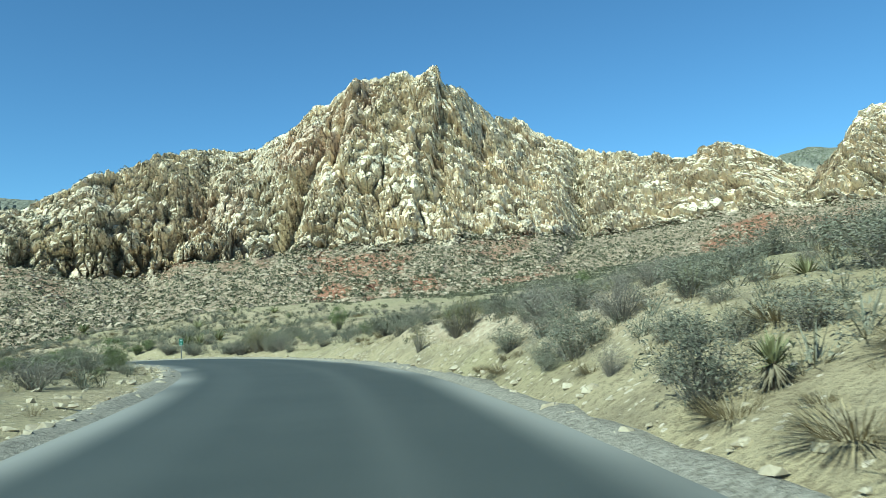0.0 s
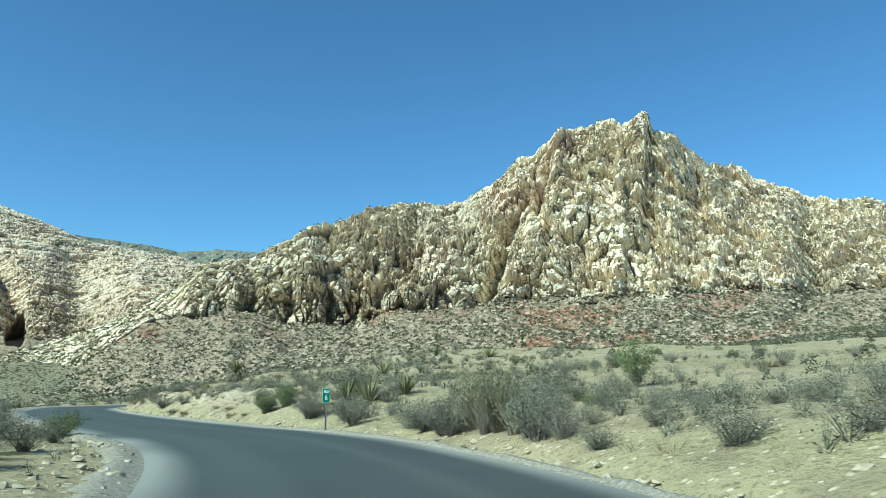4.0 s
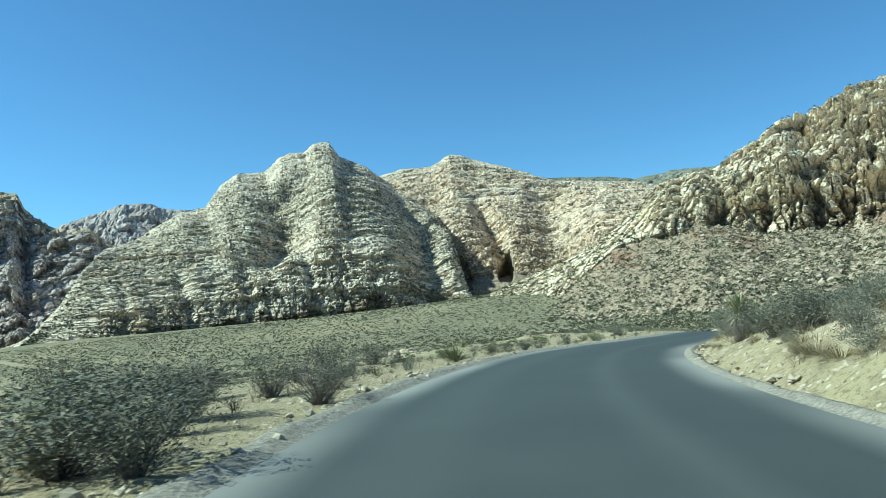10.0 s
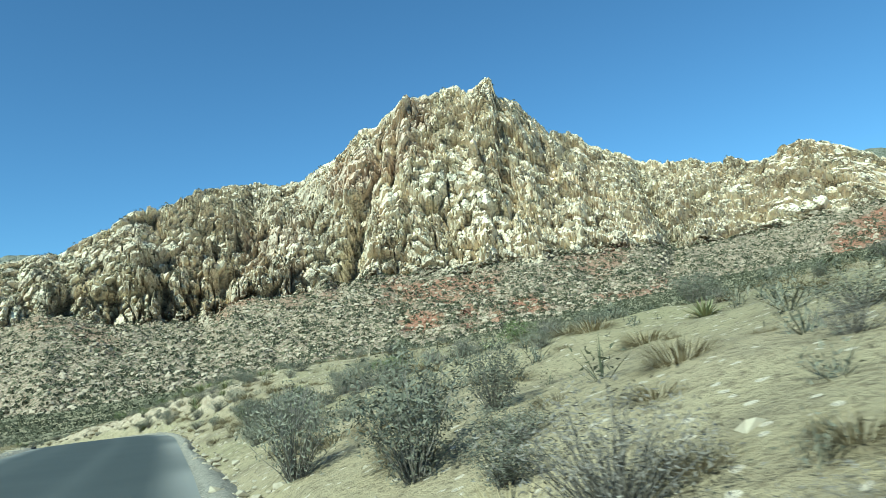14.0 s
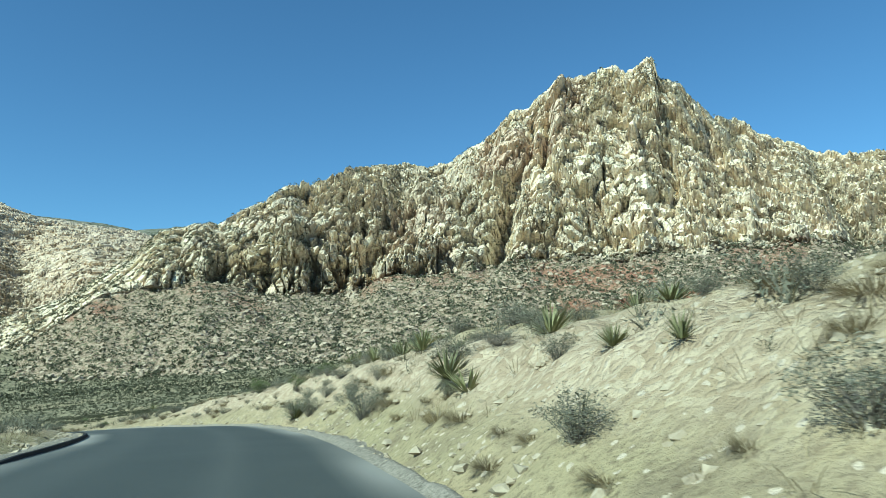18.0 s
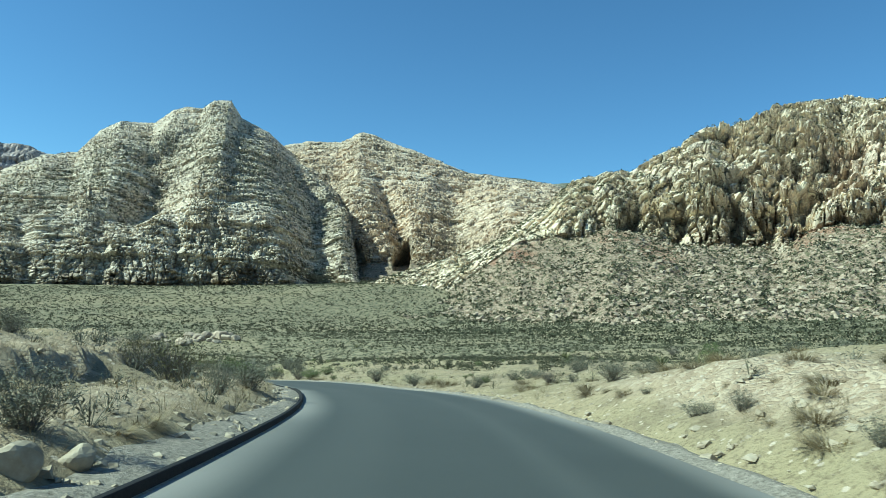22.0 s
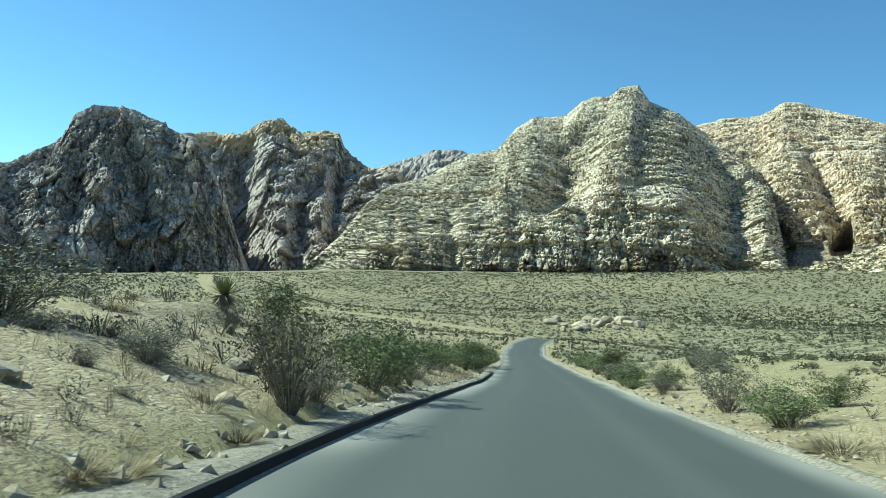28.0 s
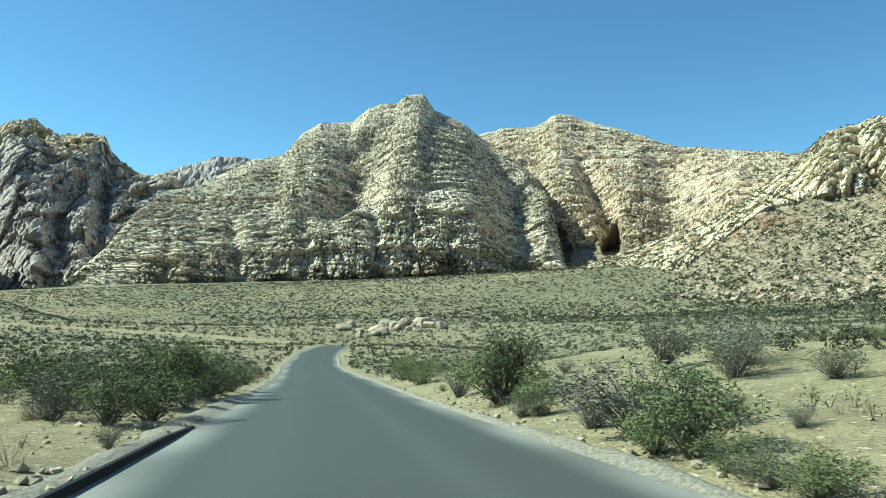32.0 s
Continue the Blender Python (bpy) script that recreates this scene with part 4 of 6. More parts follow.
CREST_C = [(-1560, 1040, 300), (-1512, 1108, 334), (-1482, 1150, 349), (-1423, 1194, 345), (-1386, 1223, 373), (-1358, 1240, 366), (-1330, 1257, 351),
    (-1242, 1277, 319), (-1163, 1283, 287), (-1127, 1316, 272), (-1065, 1393, 267), (-1023, 1461, 261), (-960, 1500, 240), (-850, 1520, 230)]
FOOT_C = [(-1010, 780, 20), (-960, 860, 40), (-890, 915, 55), (-830, 930, 40), (-780, 930, 38), (-730, 910, 40), (-690, 900, 45), (-620, 930, 55)]
TOE_C = [(-940, 720, 5), (-850, 800, 25), (-800, 830, 28), (-740, 830, 25), (-650, 760, 20), (-560, 700, 20)]
vc, scr_c, high_c = mountain(
    "domed_mountain", CREST_C, FOOT_C, TOE_C, GOLDEN, "domed golden sandstone mountain with a dark alcove", 480, 260,
    [(25, 1.5), (40, 1.5), (60, 1.2)], [(50, 16, 6, 0.5), (24, 5.5, 3.6, 0.9), (11, 3.2, 2.0, 1.0)],
    gullies=[([(45.6, 0.0), (46.6, 0.3), (47.6, 0.5)], 0.8, 45, 0.0), ([(42, 0.1), (42.4, 0.8)], 1.4, 30, 0.3), ([(51, 0.1), (52, 0.6)], 1.0, 30, 0.4)], seed=23, ribs=8.0, swell=12.0, pillars=(38, 56, 0.3, 5.0, 9.0), strata=((13, 5.0), (6, 2.6)), scrub=(0.7, 0.35), talus=0.12,
    caves=[(46.0, 62, 0.62, 27, 150), (45.7, 80, 0.4, 18, 110), (49.8, 46, 1.0, 34, 40)])

CREST_D = [(-1440, -420, 60), (-1480, -300, 95), (-1541, -197, 135), (-1546, -173, 157), (-1553, -132, 182), (-1555, -117, 224), (-1560, -83, 249),
    (-1565, -42, 250), (-1569, 1, 240), (-1551, 42, 221), (-1523, 89, 196), (-1500, 120, 150), (-1480, 150, 90), (-1470, 175, 20),
    (-1465, 195, -45)]
FOOT_D = [(-1230, -400, -50), (-1296, -148, -49), (-1308, -78, -53), (-1321, 35, -51), (-1373, 113, -46), (-1420, 165, -45), (-1440, 200, -45)]
TOE_D = [(-1180, -400, -52), (-1230, -148, -52), (-1240, -78, -54), (-1260, 35, -53), (-1330, 113, -49), (-1390, 165, -47), (-1400, 200, -46)]
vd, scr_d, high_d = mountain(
    "canyon_wall", CREST_D, FOOT_D, TOE_D, SHADED, "varnished canyon wall with shade put into its rock colour", 420, 260, [(80, 1.0), (92, 1.1), (110, 1.25)],
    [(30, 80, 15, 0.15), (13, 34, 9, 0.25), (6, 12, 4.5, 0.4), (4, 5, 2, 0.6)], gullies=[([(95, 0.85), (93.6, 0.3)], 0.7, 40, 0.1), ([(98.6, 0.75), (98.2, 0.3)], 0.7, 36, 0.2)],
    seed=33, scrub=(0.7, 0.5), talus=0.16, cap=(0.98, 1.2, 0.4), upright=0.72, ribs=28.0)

CREST_G = [(-2050, -60, 250), (-2060, 30, 290), (-2073, 101, 303), (-2023, 143, 292), (-2022, 183, 310), (-2020, 215, 334), (-2017, 263, 343),
    (-1993, 304, 315), (-1989, 346, 315), (-1971, 400, 314), (-1969, 416, 277), (-1890, 462, 229), (-1826, 519, 220), (-1780, 600, 150),
    (-1700, 650, 60)]
FOOT_G = [(-1700, -60, -45), (-1650, 100, -45), (-1571, 184, -45), (-1468, 231, -37), (-1463, 280, -34), (-1460, 400, -20), (-1500, 560, 0)]
TOE_G = [(-1620, -60, -47), (-1580, 100, -47), (-1500, 184, -47), (-1410, 231, -41), (-1400, 280, -37), (-1400, 400, -25), (-1400, 560, -10)]
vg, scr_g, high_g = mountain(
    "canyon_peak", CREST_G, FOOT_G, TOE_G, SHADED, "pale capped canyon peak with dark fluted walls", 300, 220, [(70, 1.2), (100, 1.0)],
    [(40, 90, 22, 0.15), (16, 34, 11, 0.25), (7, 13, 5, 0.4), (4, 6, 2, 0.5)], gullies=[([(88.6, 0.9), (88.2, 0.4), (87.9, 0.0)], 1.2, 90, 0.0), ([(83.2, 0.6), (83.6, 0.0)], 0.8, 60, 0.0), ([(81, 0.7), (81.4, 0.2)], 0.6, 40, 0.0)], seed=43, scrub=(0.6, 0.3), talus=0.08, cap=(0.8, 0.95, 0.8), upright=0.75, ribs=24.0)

CREST_H = [(-2480, 500, 250), (-2430, 600, 310), (-2399, 704, 349), (-2385, 755, 370), (-2365, 823, 374), (-2349, 875, 359), (-2250, 1100, 330)]
FOOT_H = [(-2000, 450, 0), (-1950, 650, 20), (-1900, 1000, 40)]
TOE_H = [(-1950, 450, -10), (-1900, 650, 0), (-1850, 1000, 20)]
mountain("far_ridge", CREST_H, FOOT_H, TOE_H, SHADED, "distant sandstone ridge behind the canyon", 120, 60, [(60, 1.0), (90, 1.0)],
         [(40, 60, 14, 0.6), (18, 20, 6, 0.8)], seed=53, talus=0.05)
CREST_I = [(-2100, 1850, 420), (-1848, 2011, 453), (-1731, 2115, 445), (-1573, 2236, 417), (-1475, 2302, 439), (-1641, 2186, 434), (-1552, 2250, 424),
    (-1484, 2296, 430), (-1000, 2550, 430)]
FOOT_I = [(-1700, 1500, 100), (-1000, 2000, 100)]
mountain("far_ridge", CREST_I, FOOT_I, [(-1600, 1400, 80), (-900, 1900, 80)], WOODED, "distant hazy wooded ridge", 160, 60, [(20, 1.0), (50, 1.0)],
         [(40, 30, 8, 0.5)], seed=63, talus=0.05, scrub=(0.8, 0.8))
CREST_J = [(900, 2100, 380), (957, 2056, 431), (1065, 2111, 461), (1151, 2059, 446), (1400, 1900, 420)]
mountain("far_ridge", CREST_J, [(700, 1600, 150), (1200, 1500, 150)], [(650, 1500, 100), (1150, 1400, 100)], WOODED, "distant hazy wooded ridge", 80, 50,
         [(-40, 1.0), (-20, 1.0)], [(40, 30, 8, 0.5)], seed=73, talus=0.05, scrub=(0.8, 0.8))

# ------------------------------------------------------------------ plants
rng = np.random.default_rng(7)


def thing(name, label, category, group=""):
    return tagged(new(name), label, category, group)


def blades(n, length, width, lean_lo, lean_hi, bend, rng, lift=0.0, spread=0.04):
    """Narrow pointed blades that leave one point and bend over: two quads and a tip each, as triangles."""
    az = rng.uniform(0, 2 * np.pi, n)
    lean = np.radians(rng.uniform(lean_lo, lean_hi, n))
    ln = length * rng.uniform(0.75, 1.1, n)
    wd = width * rng.uniform(0.8, 1.2, n)
    verts, faces = [], []
    side = np.stack([-np.sin(az), np.cos(az), 0 * az], 1)
    p = np.stack([spread * np.cos(az), spread * np.sin(az), np.full(n, lift)], 1)
    rows = []
    for k, w in ((0, 0.7), (1, 1.0), (2, 0.0)):
        if k:
            a = lean + bend * k * 0.5
            p = p + (ln / 2)[:, None] * np.stack([np.sin(a) * np.cos(az), np.sin(a) * np.sin(az), np.cos(a)], 1)
        rows.append((p - side * (wd * w / 2)[:, None], p + side * (wd * w / 2)[:, None]))
    v = np.concatenate([rows[0][0], rows[0][1], rows[1][0], rows[1][1], rows[2][0]])
    i = np.arange(n)
    f = np.concatenate([np.stack([i, i + n, i + 3 * n], 1), np.stack([i, i + 3 * n, i + 2 * n], 1), np.stack([i + 2 * n, i + 3 * n, i + 4 * n], 1)])
    return v, f


def stems(n, height, spread, thick, rng, twist=0.25):
    """Crooked three-sided stems that fan out from one foot; gives the mesh and the points along the stems."""
    az = rng.uniform(0, 2 * np.pi, n)
    out = spread * np.sqrt(rng.uniform(0.02, 1, n))
    top = np.stack([out * np.cos(az), out * np.sin(az), height * rng.uniform(0.55, 1.0, n) * np.sqrt(np.clip(1 - 0.55 * (out / spread) ** 2, 0.1, 1))], 1)
    foot = np.stack([0.12 * out * np.cos(az), 0.12 * out * np.sin(az), np.full(n, -0.04)], 1)
    levels = []
    for k in range(4):
        t = k / 3
        mid = foot * (1 - t) + top * t
        mid[:, :2] *= (0.65 + 0.35 * t)
        levels.append(mid + twist * 0.12 * height * rng.normal(0, 1, (n, 3)) * (t * (1.1 - 0.5 * t)))
    v, f = [], []
    for k, p in enumerate(levels):
        r = thick * (1 - 0.75 * k / 3)
        for a in range(3):
            ang = 2 * np.pi * a / 3
            v.append(p + r * np.array([np.cos(ang), np.sin(ang), 0]))
    v = np.concatenate(v)
    i = np.arange(n)
    for k in range(3):
        for a in range(3):
            b = (a + 1) % 3
            q = [(3 * k + a) * n + i, (3 * k + b) * n + i, (3 * k + 3 + b) * n + i, (3 * k + 3 + a) * n + i]
            f += [np.stack([q[0], q[1], q[2]], 1), np.stack([q[0], q[2], q[3]], 1)]
    return v, np.concatenate(f), levels


def leaves(points, size, rng, spread):
    n = len(points)
    c = points + rng.normal(0, 1, (n, 3)) * spread
    a, b = rng.normal(0, 1, (n, 3)), rng.normal(0, 1, (n, 3))
    a /= np.linalg.norm(a, axis=1, keepdims=True)
    b = np.cross(a, b)
    b /= np.linalg.norm(b, axis=1, keepdims=True)
    s = size * rng.uniform(0.6, 1.4, n)[:, None]
    v = np.concatenate([c - a * s, c + b * s * 0.6, c + a * s])
    i = np.arange(n)
    return v, np.stack([i, i + n, i + 2 * n], 1)


def shrub(label, leaf_mat, n_stems, n_leaves, leaf, airy, seed, name="desert_shrub", thick=0.008):
    """A rounded shrub one metre high and one metre across, with twigs and small leaves."""
    r = np.random.default_rng(seed)
    ob = thing(name, label, "shrub", "desert shrubs")
    v, f, levels = stems(n_stems, 1.0, 0.5, thick, r)
    mesh_object("twig_crown", v, f, TWIG, ob)
    pick = np.concatenate([levels[1 + k][r.integers(0, n_stems, int(n_leaves * w))] * (1 - u) + 0 for k, w, u in ((0, 0.12, 0.0), (1, 0.33, 0.0), (2, 0.55, 0.0))])
    v, f = leaves(pick, leaf, r, airy)
    v[:, 2] = np.maximum(v[:, 2], 0.0)
    mesh_object("foliage", v, f, leaf_mat, ob)
    return ob


def yucca(label, seed, skirt):
    r = np.random.default_rng(seed)
    ob = thing("yucca", label, "yucca", "yuccas")
    lift = 0.46 if skirt else 0.03
    v, f = blades(130 if skirt else 95, 0.55 if skirt else 0.95, 0.036 if skirt else 0.045, 5, 100 if skirt else 85, 0.18, r, lift)
    mesh_object("leaf_rosette", v, f, YUCCA, ob)
    if skirt:
        v, f = blades(190, 0.52, 0.026, 100, 170, 0.1, r, lift)
        v[:, 2] = np.maximum(v[:, 2], 0.0)
        mesh_object("skirt", v, f, DRY, ob, attributes=())
        ring = np.linspace(0, 2 * np.pi, 9)[:-1]
        v = np.concatenate([np.stack([w * np.cos(ring), w * np.sin(ring), 0 * ring + z], 1) for w, z in ((0.08, -0.05), (0.07, 0.2), (0.06, 0.52))])
        mesh_object("trunk", v, [(8 * k + a, 8 * k + (a + 1) % 8, 8 * k + 8 + (a + 1) % 8, 8 * k + 8 + a) for k in (0, 1) for a in range(8)], BARK, ob)
    else:
        v, f = blades(26, 0.55, 0.04, 80, 98, 0.05, r, lift)
        v[:, 2] = np.maximum(v[:, 2], 0.005)
        mesh_object("skirt", v, f, DRY, ob)
    return ob


def tuft(label, seed):
    """A rounded clump of dry bunch grass, one metre high and across."""
    r = np.random.default_rng(seed)
    ob = thing("bunch_grass", label, "grass clump", "grass clumps")
    v, f = blades(460, 0.56, 0.0075, 2, 78, 0.55, r, 0.0, 0.24)
    mesh_object("blade_cluster", v, f, STRAW, ob)
    v, f = blades(110, 0.5, 0.011, 5, 75, 0.5, r, 0.0, 0.12)
    mesh_object("dead_base", v, f, DRY, ob)
    return ob


def tree(label, seed, leaf_mat, n_leaves):
    """A small desert tree, one metre high: a few crooked trunks that fork, with a thin uneven crown."""
    r = np.random.default_rng(seed)
    ob = thing("desert_tree", label, "tree", "small trees")
    v, f, levels = stems(5, 0.62, 0.24, 0.035, r, 0.6)
    mesh_object("trunk", v, f, BARK, ob)
    limbs_v, limbs_f, tips, base = [], [], [], 0
    for k in range(5):
        for _ in range(5):
            start = levels[r.integers(2, 4)][k]
            v, f, lev = stems(5, r.uniform(0.25, 0.45), 0.24, 0.010, r, 0.8)
            limbs_v.append(v + start)
            limbs_f.append(f + base)
            base += len(v)
            tips += [lev[2] + start, lev[3] + start]
    mesh_object("limb_crown", np.concatenate(limbs_v), np.concatenate(limbs_f), BARK, ob)
    tips = np.concatenate(tips)
    v, f = leaves(tips[r.integers(0, len(tips), n_leaves)], 0.022, r, 0.035)
    mesh_object("crown", v, f, leaf_mat, ob)
    return ob


SHRUBS = [(2.7, 8, 0.9, 1.2), (2.2, 13.2, 0.8, 1.29), (2.4, 11, 0.5, 0.5), (4.3, 11.6, 0.35, 0.71), (4.2, 8.6, 0.52, 0.91), (5.7, 13.6, 0.41, 0.62),
    (5.3, 19, 0.43, 1.12), (-9.2, 16.7, 0.75, 1.76), (-11.8, 24.4, 0.74, 1.29), (-20.5, 59, 1.12, 2.68), (-10.2, 43.9, 0.85, 1.2),
    (-11.6, 47, 1.11, 2.22), (-9.4, 42.8, 0.8, 1.1), (-11.1, 54.7, 0.76, 1.53), (-8.5, 50.2, 0.67, 1.21), (-12.8, 46.3, 0.85, 1.25),
    (-17.9, 52.2, 0.87, 1.45), (-20, 53.7, 0.8, 1.13), (-10.8, 54.3, 0.49, 1.13), (-17.1, 50.6, 0.86, 1.37), (-19.9, 53.8, 0.78, 1.45),
    (-17.4, 54.9, 0.61, 1.12), (-16, 51.5, 0.41, 0.59), (-39.8, 58.7, 0.83, 1.46)]
SHRUBS += [(-31.1, 64.7, 0.35, 0.71), (-40.2, 58.5, 1.14, 1.43), (-44.8, 62.6, 1.01, 1.15), (-116, 82.7, 1.5, 1.5), (-70, 83.8, 1.03, 2.06),
    (-56.1, 71.4, 1.02, 1.84), (-60.4, 71.1, 0.92, 1.84), (-47, 79.4, 0.9, 1.63), (-68.9, 108.4, 1.24, 2.21), (-43, 76.2, 0.64, 1),
    (-68.3, 80.3, 1.4, 1.92), (-51.6, 67.3, 1.05, 1.91), (-46.2, 79, 0.91, 1.83), (-49.2, 81.8, 0.85, 1.01), (-53.3, 88.5, 1.06, 1.26),
    (-57.4, 96.5, 1.14, 1.3), (-48.8, 89.9, 0.45, 1.17), (-56.6, 97.9, 0.71, 0.8), (-60.7, 104.8, 0.78, 1.28), (-53, 96.8, 0.4, 0.96),
    (-63.8, 112.4, 0.75, 1.15), (-61.6, 108.8, 0.61, 0.73), (-60.8, 109.6, 0.42, 0.66), (-59.7, 110.6, 0.44, 0.66)]
SHRUBS += [(-62.4, 113.8, 0.55, 0.79), (-76.3, 136.2, 0.77, 1.37), (-78, 140.3, 0.8, 0.57), (-73.1, 132.1, 0.35, 0.46), (-72.3, 133.2, 0.35, 0.91),
    (-78.3, 145.2, 0.59, 0.93), (-77.6, 143.1, 0.35, 0.7), (-81.9, 145, 0.68, 1.17), (-97.1, 148.9, 0.66, 0.88), (-149.7, 271.1, 1.5, 2.62),
    (-93.2, 145.7, 0.52, 0.82), (-103.5, 154.8, 0.72, 0.65), (-203.1, 199.6, 1.5, 3), (-115.3, 187.2, 1.15, 1.73), (-105.7, 170.4, 0.53, 0.91),
    (-100.6, 166.3, 0.62, 1.24), (-126.8, 180.4, 0.84, 1.34), (-120.9, 178, 0.59, 1.43), (-124.4, 164.4, 0.59, 1.18), (-184.9, 193.9, 1.5, 2),
    (-166, 195.8, 1.12, 2.91), (-140, 173.3, 0.51, 1.03), (-143.1, 187.1, 0.68, 1.36), (-140, 171.7, 0.35, 0.81)]
SHRUBS += [(-167.1, 196.6, 0.85, 1.28), (-169.1, 203.4, 1.25, 2.06), (-166, 202.7, 0.62, 1.37), (-164.9, 197.8, 0.35, 0.5),
    (-163.1, 196.9, 0.35, 0.55), (-175.9, 205.2, 0.36, 0.69), (-177.5, 204.9, 0.52, 0.93), (0.2, 23.8, 0.62, 0.74), (12.6, 82.6, 1.5, 1.66),
    (2.3, 18, 0.71, 1.1), (2.1, 16, 0.51, 1.02), (2.3, 15, 0.72, 0.95), (3.3, 18.2, 0.4, 1.04), (24, 68.9, 1.5, 2.25), (27.6, 71.1, 1.5, 2.99),
    (4, 17.2, 0.58, 0.44), (1.8, 13.3, 0.38, 0.64), (1.8, 13.9, 0.48, 0.76), (22.9, 85.2, 1.5, 3.01), (-105.9, 157.1, 0.74, 1.48),
    (-128.6, 163.4, 0.84, 2), (-131.6, 165.6, 0.91, 2.18), (-122.1, 161.5, 0.62, 1.14), (-141.3, 170.9, 1.19, 2.66)]
SHRUBS += [(-170.4, 197, 0.52, 1.04), (-161.5, 193.6, 0.36, 0.71), (-186.8, 189.7, 1.45, 3.72), (-168.8, 188.4, 0.35, 0.52),
    (-139.4, 173.3, 0.49, 0.89), (-145.9, 187.9, 1.19, 1.9), (-178.8, 199.5, 1.5, 1.8), (-173.5, 205.7, 1.5, 2.01), (-145, 175.3, 0.7, 0.84),
    (-145.8, 174.4, 0.6, 0.6), (-140.6, 175.9, 0.76, 0.95), (-154.4, 178.6, 0.95, 1.29), (-154.2, 180, 0.7, 0.96), (-148.2, 179.3, 0.63, 0.54),
    (-52.2, 86.7, 0.9, 1.22), (-59.2, 99.2, 1.11, 1.3), (-47, 100.3, 1.21, 2.59), (-69, 121.8, 0.35, 0.78), (-70.4, 125.5, 0.5, 0.73),
    (-70.8, 129.2, 0.42, 0.67), (-80.6, 143.1, 0.66, 0.95), (-12.9, 46.6, 0.92, 1.56), (-10, 43.4, 1.11, 1.23), (-36.3, 66.8, 0.76, 1.51)]
SHRUBS += [(-46.2, 79.1, 0.85, 1.46), (-62.5, 102.1, 1.5, 2.1), (-40.7, 59.6, 0.63, 0.75), (-43.1, 59.9, 0.81, 1.18), (-47.7, 63.1, 0.7, 1.27),
    (-43.1, 58.6, 0.82, 1.09), (-32.3, 51.4, 0.92, 1.25), (-35.9, 52.3, 1.17, 1.06), (-48.4, 62, 1.33, 2.66), (-47.5, 64.7, 0.93, 2.33),
    (-28.1, 69.6, 0.87, 1.21), (-59.6, 68.6, 1.33, 2.96), (-51.1, 67.4, 0.93, 1.3), (-69.5, 69.4, 1.47, 2.94), (-155.1, 191.7, 0.88, 1.08),
    (-170.6, 205.5, 1.31, 2.62), (-175.2, 188.1, 0.97, 1.74), (-50.4, 69.7, 0.8, 1.4), (-46.3, 65.5, 0.9, 1.5)]
OLD_YUCCAS = [(3.3, 7.6, 0.55, 0.5), (-32.4, 50.7, 0.85, 0.8), (-39.1, 80.4, 1.58, 1.75), (-39.6, 57.0, 0.86, 0.82), (-40.5, 56.3, 0.8, 0.8), (-51.2, 85.4, 1.23, 0.98),
    (-148.3, 174.2, 0.8, 1.03)]
TALL_SHRUBS = [(-106.6, 155.3, 1.6, 1.4), (-107.3, 154.7, 1.2, 1.1), (-0.9, 24.4, 1.15, 0.75), (0.3, 23.2, 1.0, 1.2), (0.7, 23, 1.3, 1.05), (-11.2, 45.3, 1.8, 1.3),
    (-12.1, 46.6, 1.55, 1.2), (-10.7, 44.6, 1.35, 1.1), (-140.2, 175.3, 1.72, 1.81),
    (-200.6, 194.5, 1.89, 2.52), (-193.4, 194.3, 1.6, 1.6), (-138.8, 175.3, 1.6, 1.44), (-11.6, 45.6, 1.6, 1.1)]
GREEN_SHRUBS = [(-17, 33.5, 1.0, 1.8), (-18.3, 36.5, 0.9, 1.7), (-15.8, 31, 0.7, 1.2), (-14.3, 32, 1.23, 1.5), (-23.5, 56.9, 0.75, 0.82), (-23, 57.6, 0.77, 1.05), (-24.2, 46.1, 0.75, 1.16),
    (-113.7, 203.7, 1.7, 1.89), (-84.5, 151, 0.5, 0.86), (-83.2, 151.5, 0.5, 1.01), (-88.7, 155.5, 0.89, 1.06), (-123.5, 168.1, 0.83, 1.25),
    (-146.8, 178.5, 1.31, 1.75), (-186.8, 184.5, 1.7, 2.55), (-174, 190.2, 1.2, 2.27), (-184, 197.9, 0.66, 1.33), (-166.2, 196.9, 0.72, 1.23),
    (-161.1, 193.6, 0.5, 1.1), (-196.8, 207.4, 1.37, 3.01), (-190.2, 206, 1.47, 2.94), (15, 80.6, 1.7, 1.7), (-126.3, 169.2, 1.27, 1.9),
    (-113.7, 162.1, 0.5, 0.62), (-170.1, 197.8, 0.98, 1.18), (-164.1, 195, 0.56, 1.23), (-162.5, 194.1, 0.5, 1.06)]
GREEN_SHRUBS += [(-173.4, 189, 1.06, 1.76), (-185.9, 195.7, 1.35, 2.7), (-189.1, 197.6, 1.14, 2.02), (-179.3, 188.3, 1.7, 2.72), (-179.2, 190.4, 1.7, 2.64),
    (-141.4, 185.9, 0.97, 1.82), (-143.7, 189.4, 0.73, 1.61), (-144.4, 177.6, 1.59, 2.07), (-151, 175.7, 1.15, 2.07),
    (-163.4, 184.1, 1.46, 2.76), (-182, 184.5, 1.7, 3.63), (-49, 97, 0.76, 1.37), (-8.2, 57.2, 1.7, 1.7), (-23.5, 56.7, 0.96, 0.81),
    (-22.8, 57.1, 0.8, 0.88), (-158, 193.6, 1.21, 1.87), (-163.6, 194.9, 1.09, 1.77), (-174.7, 198.1, 1.7, 3.19), (-183.7, 193.3, 1.7, 3.16)]
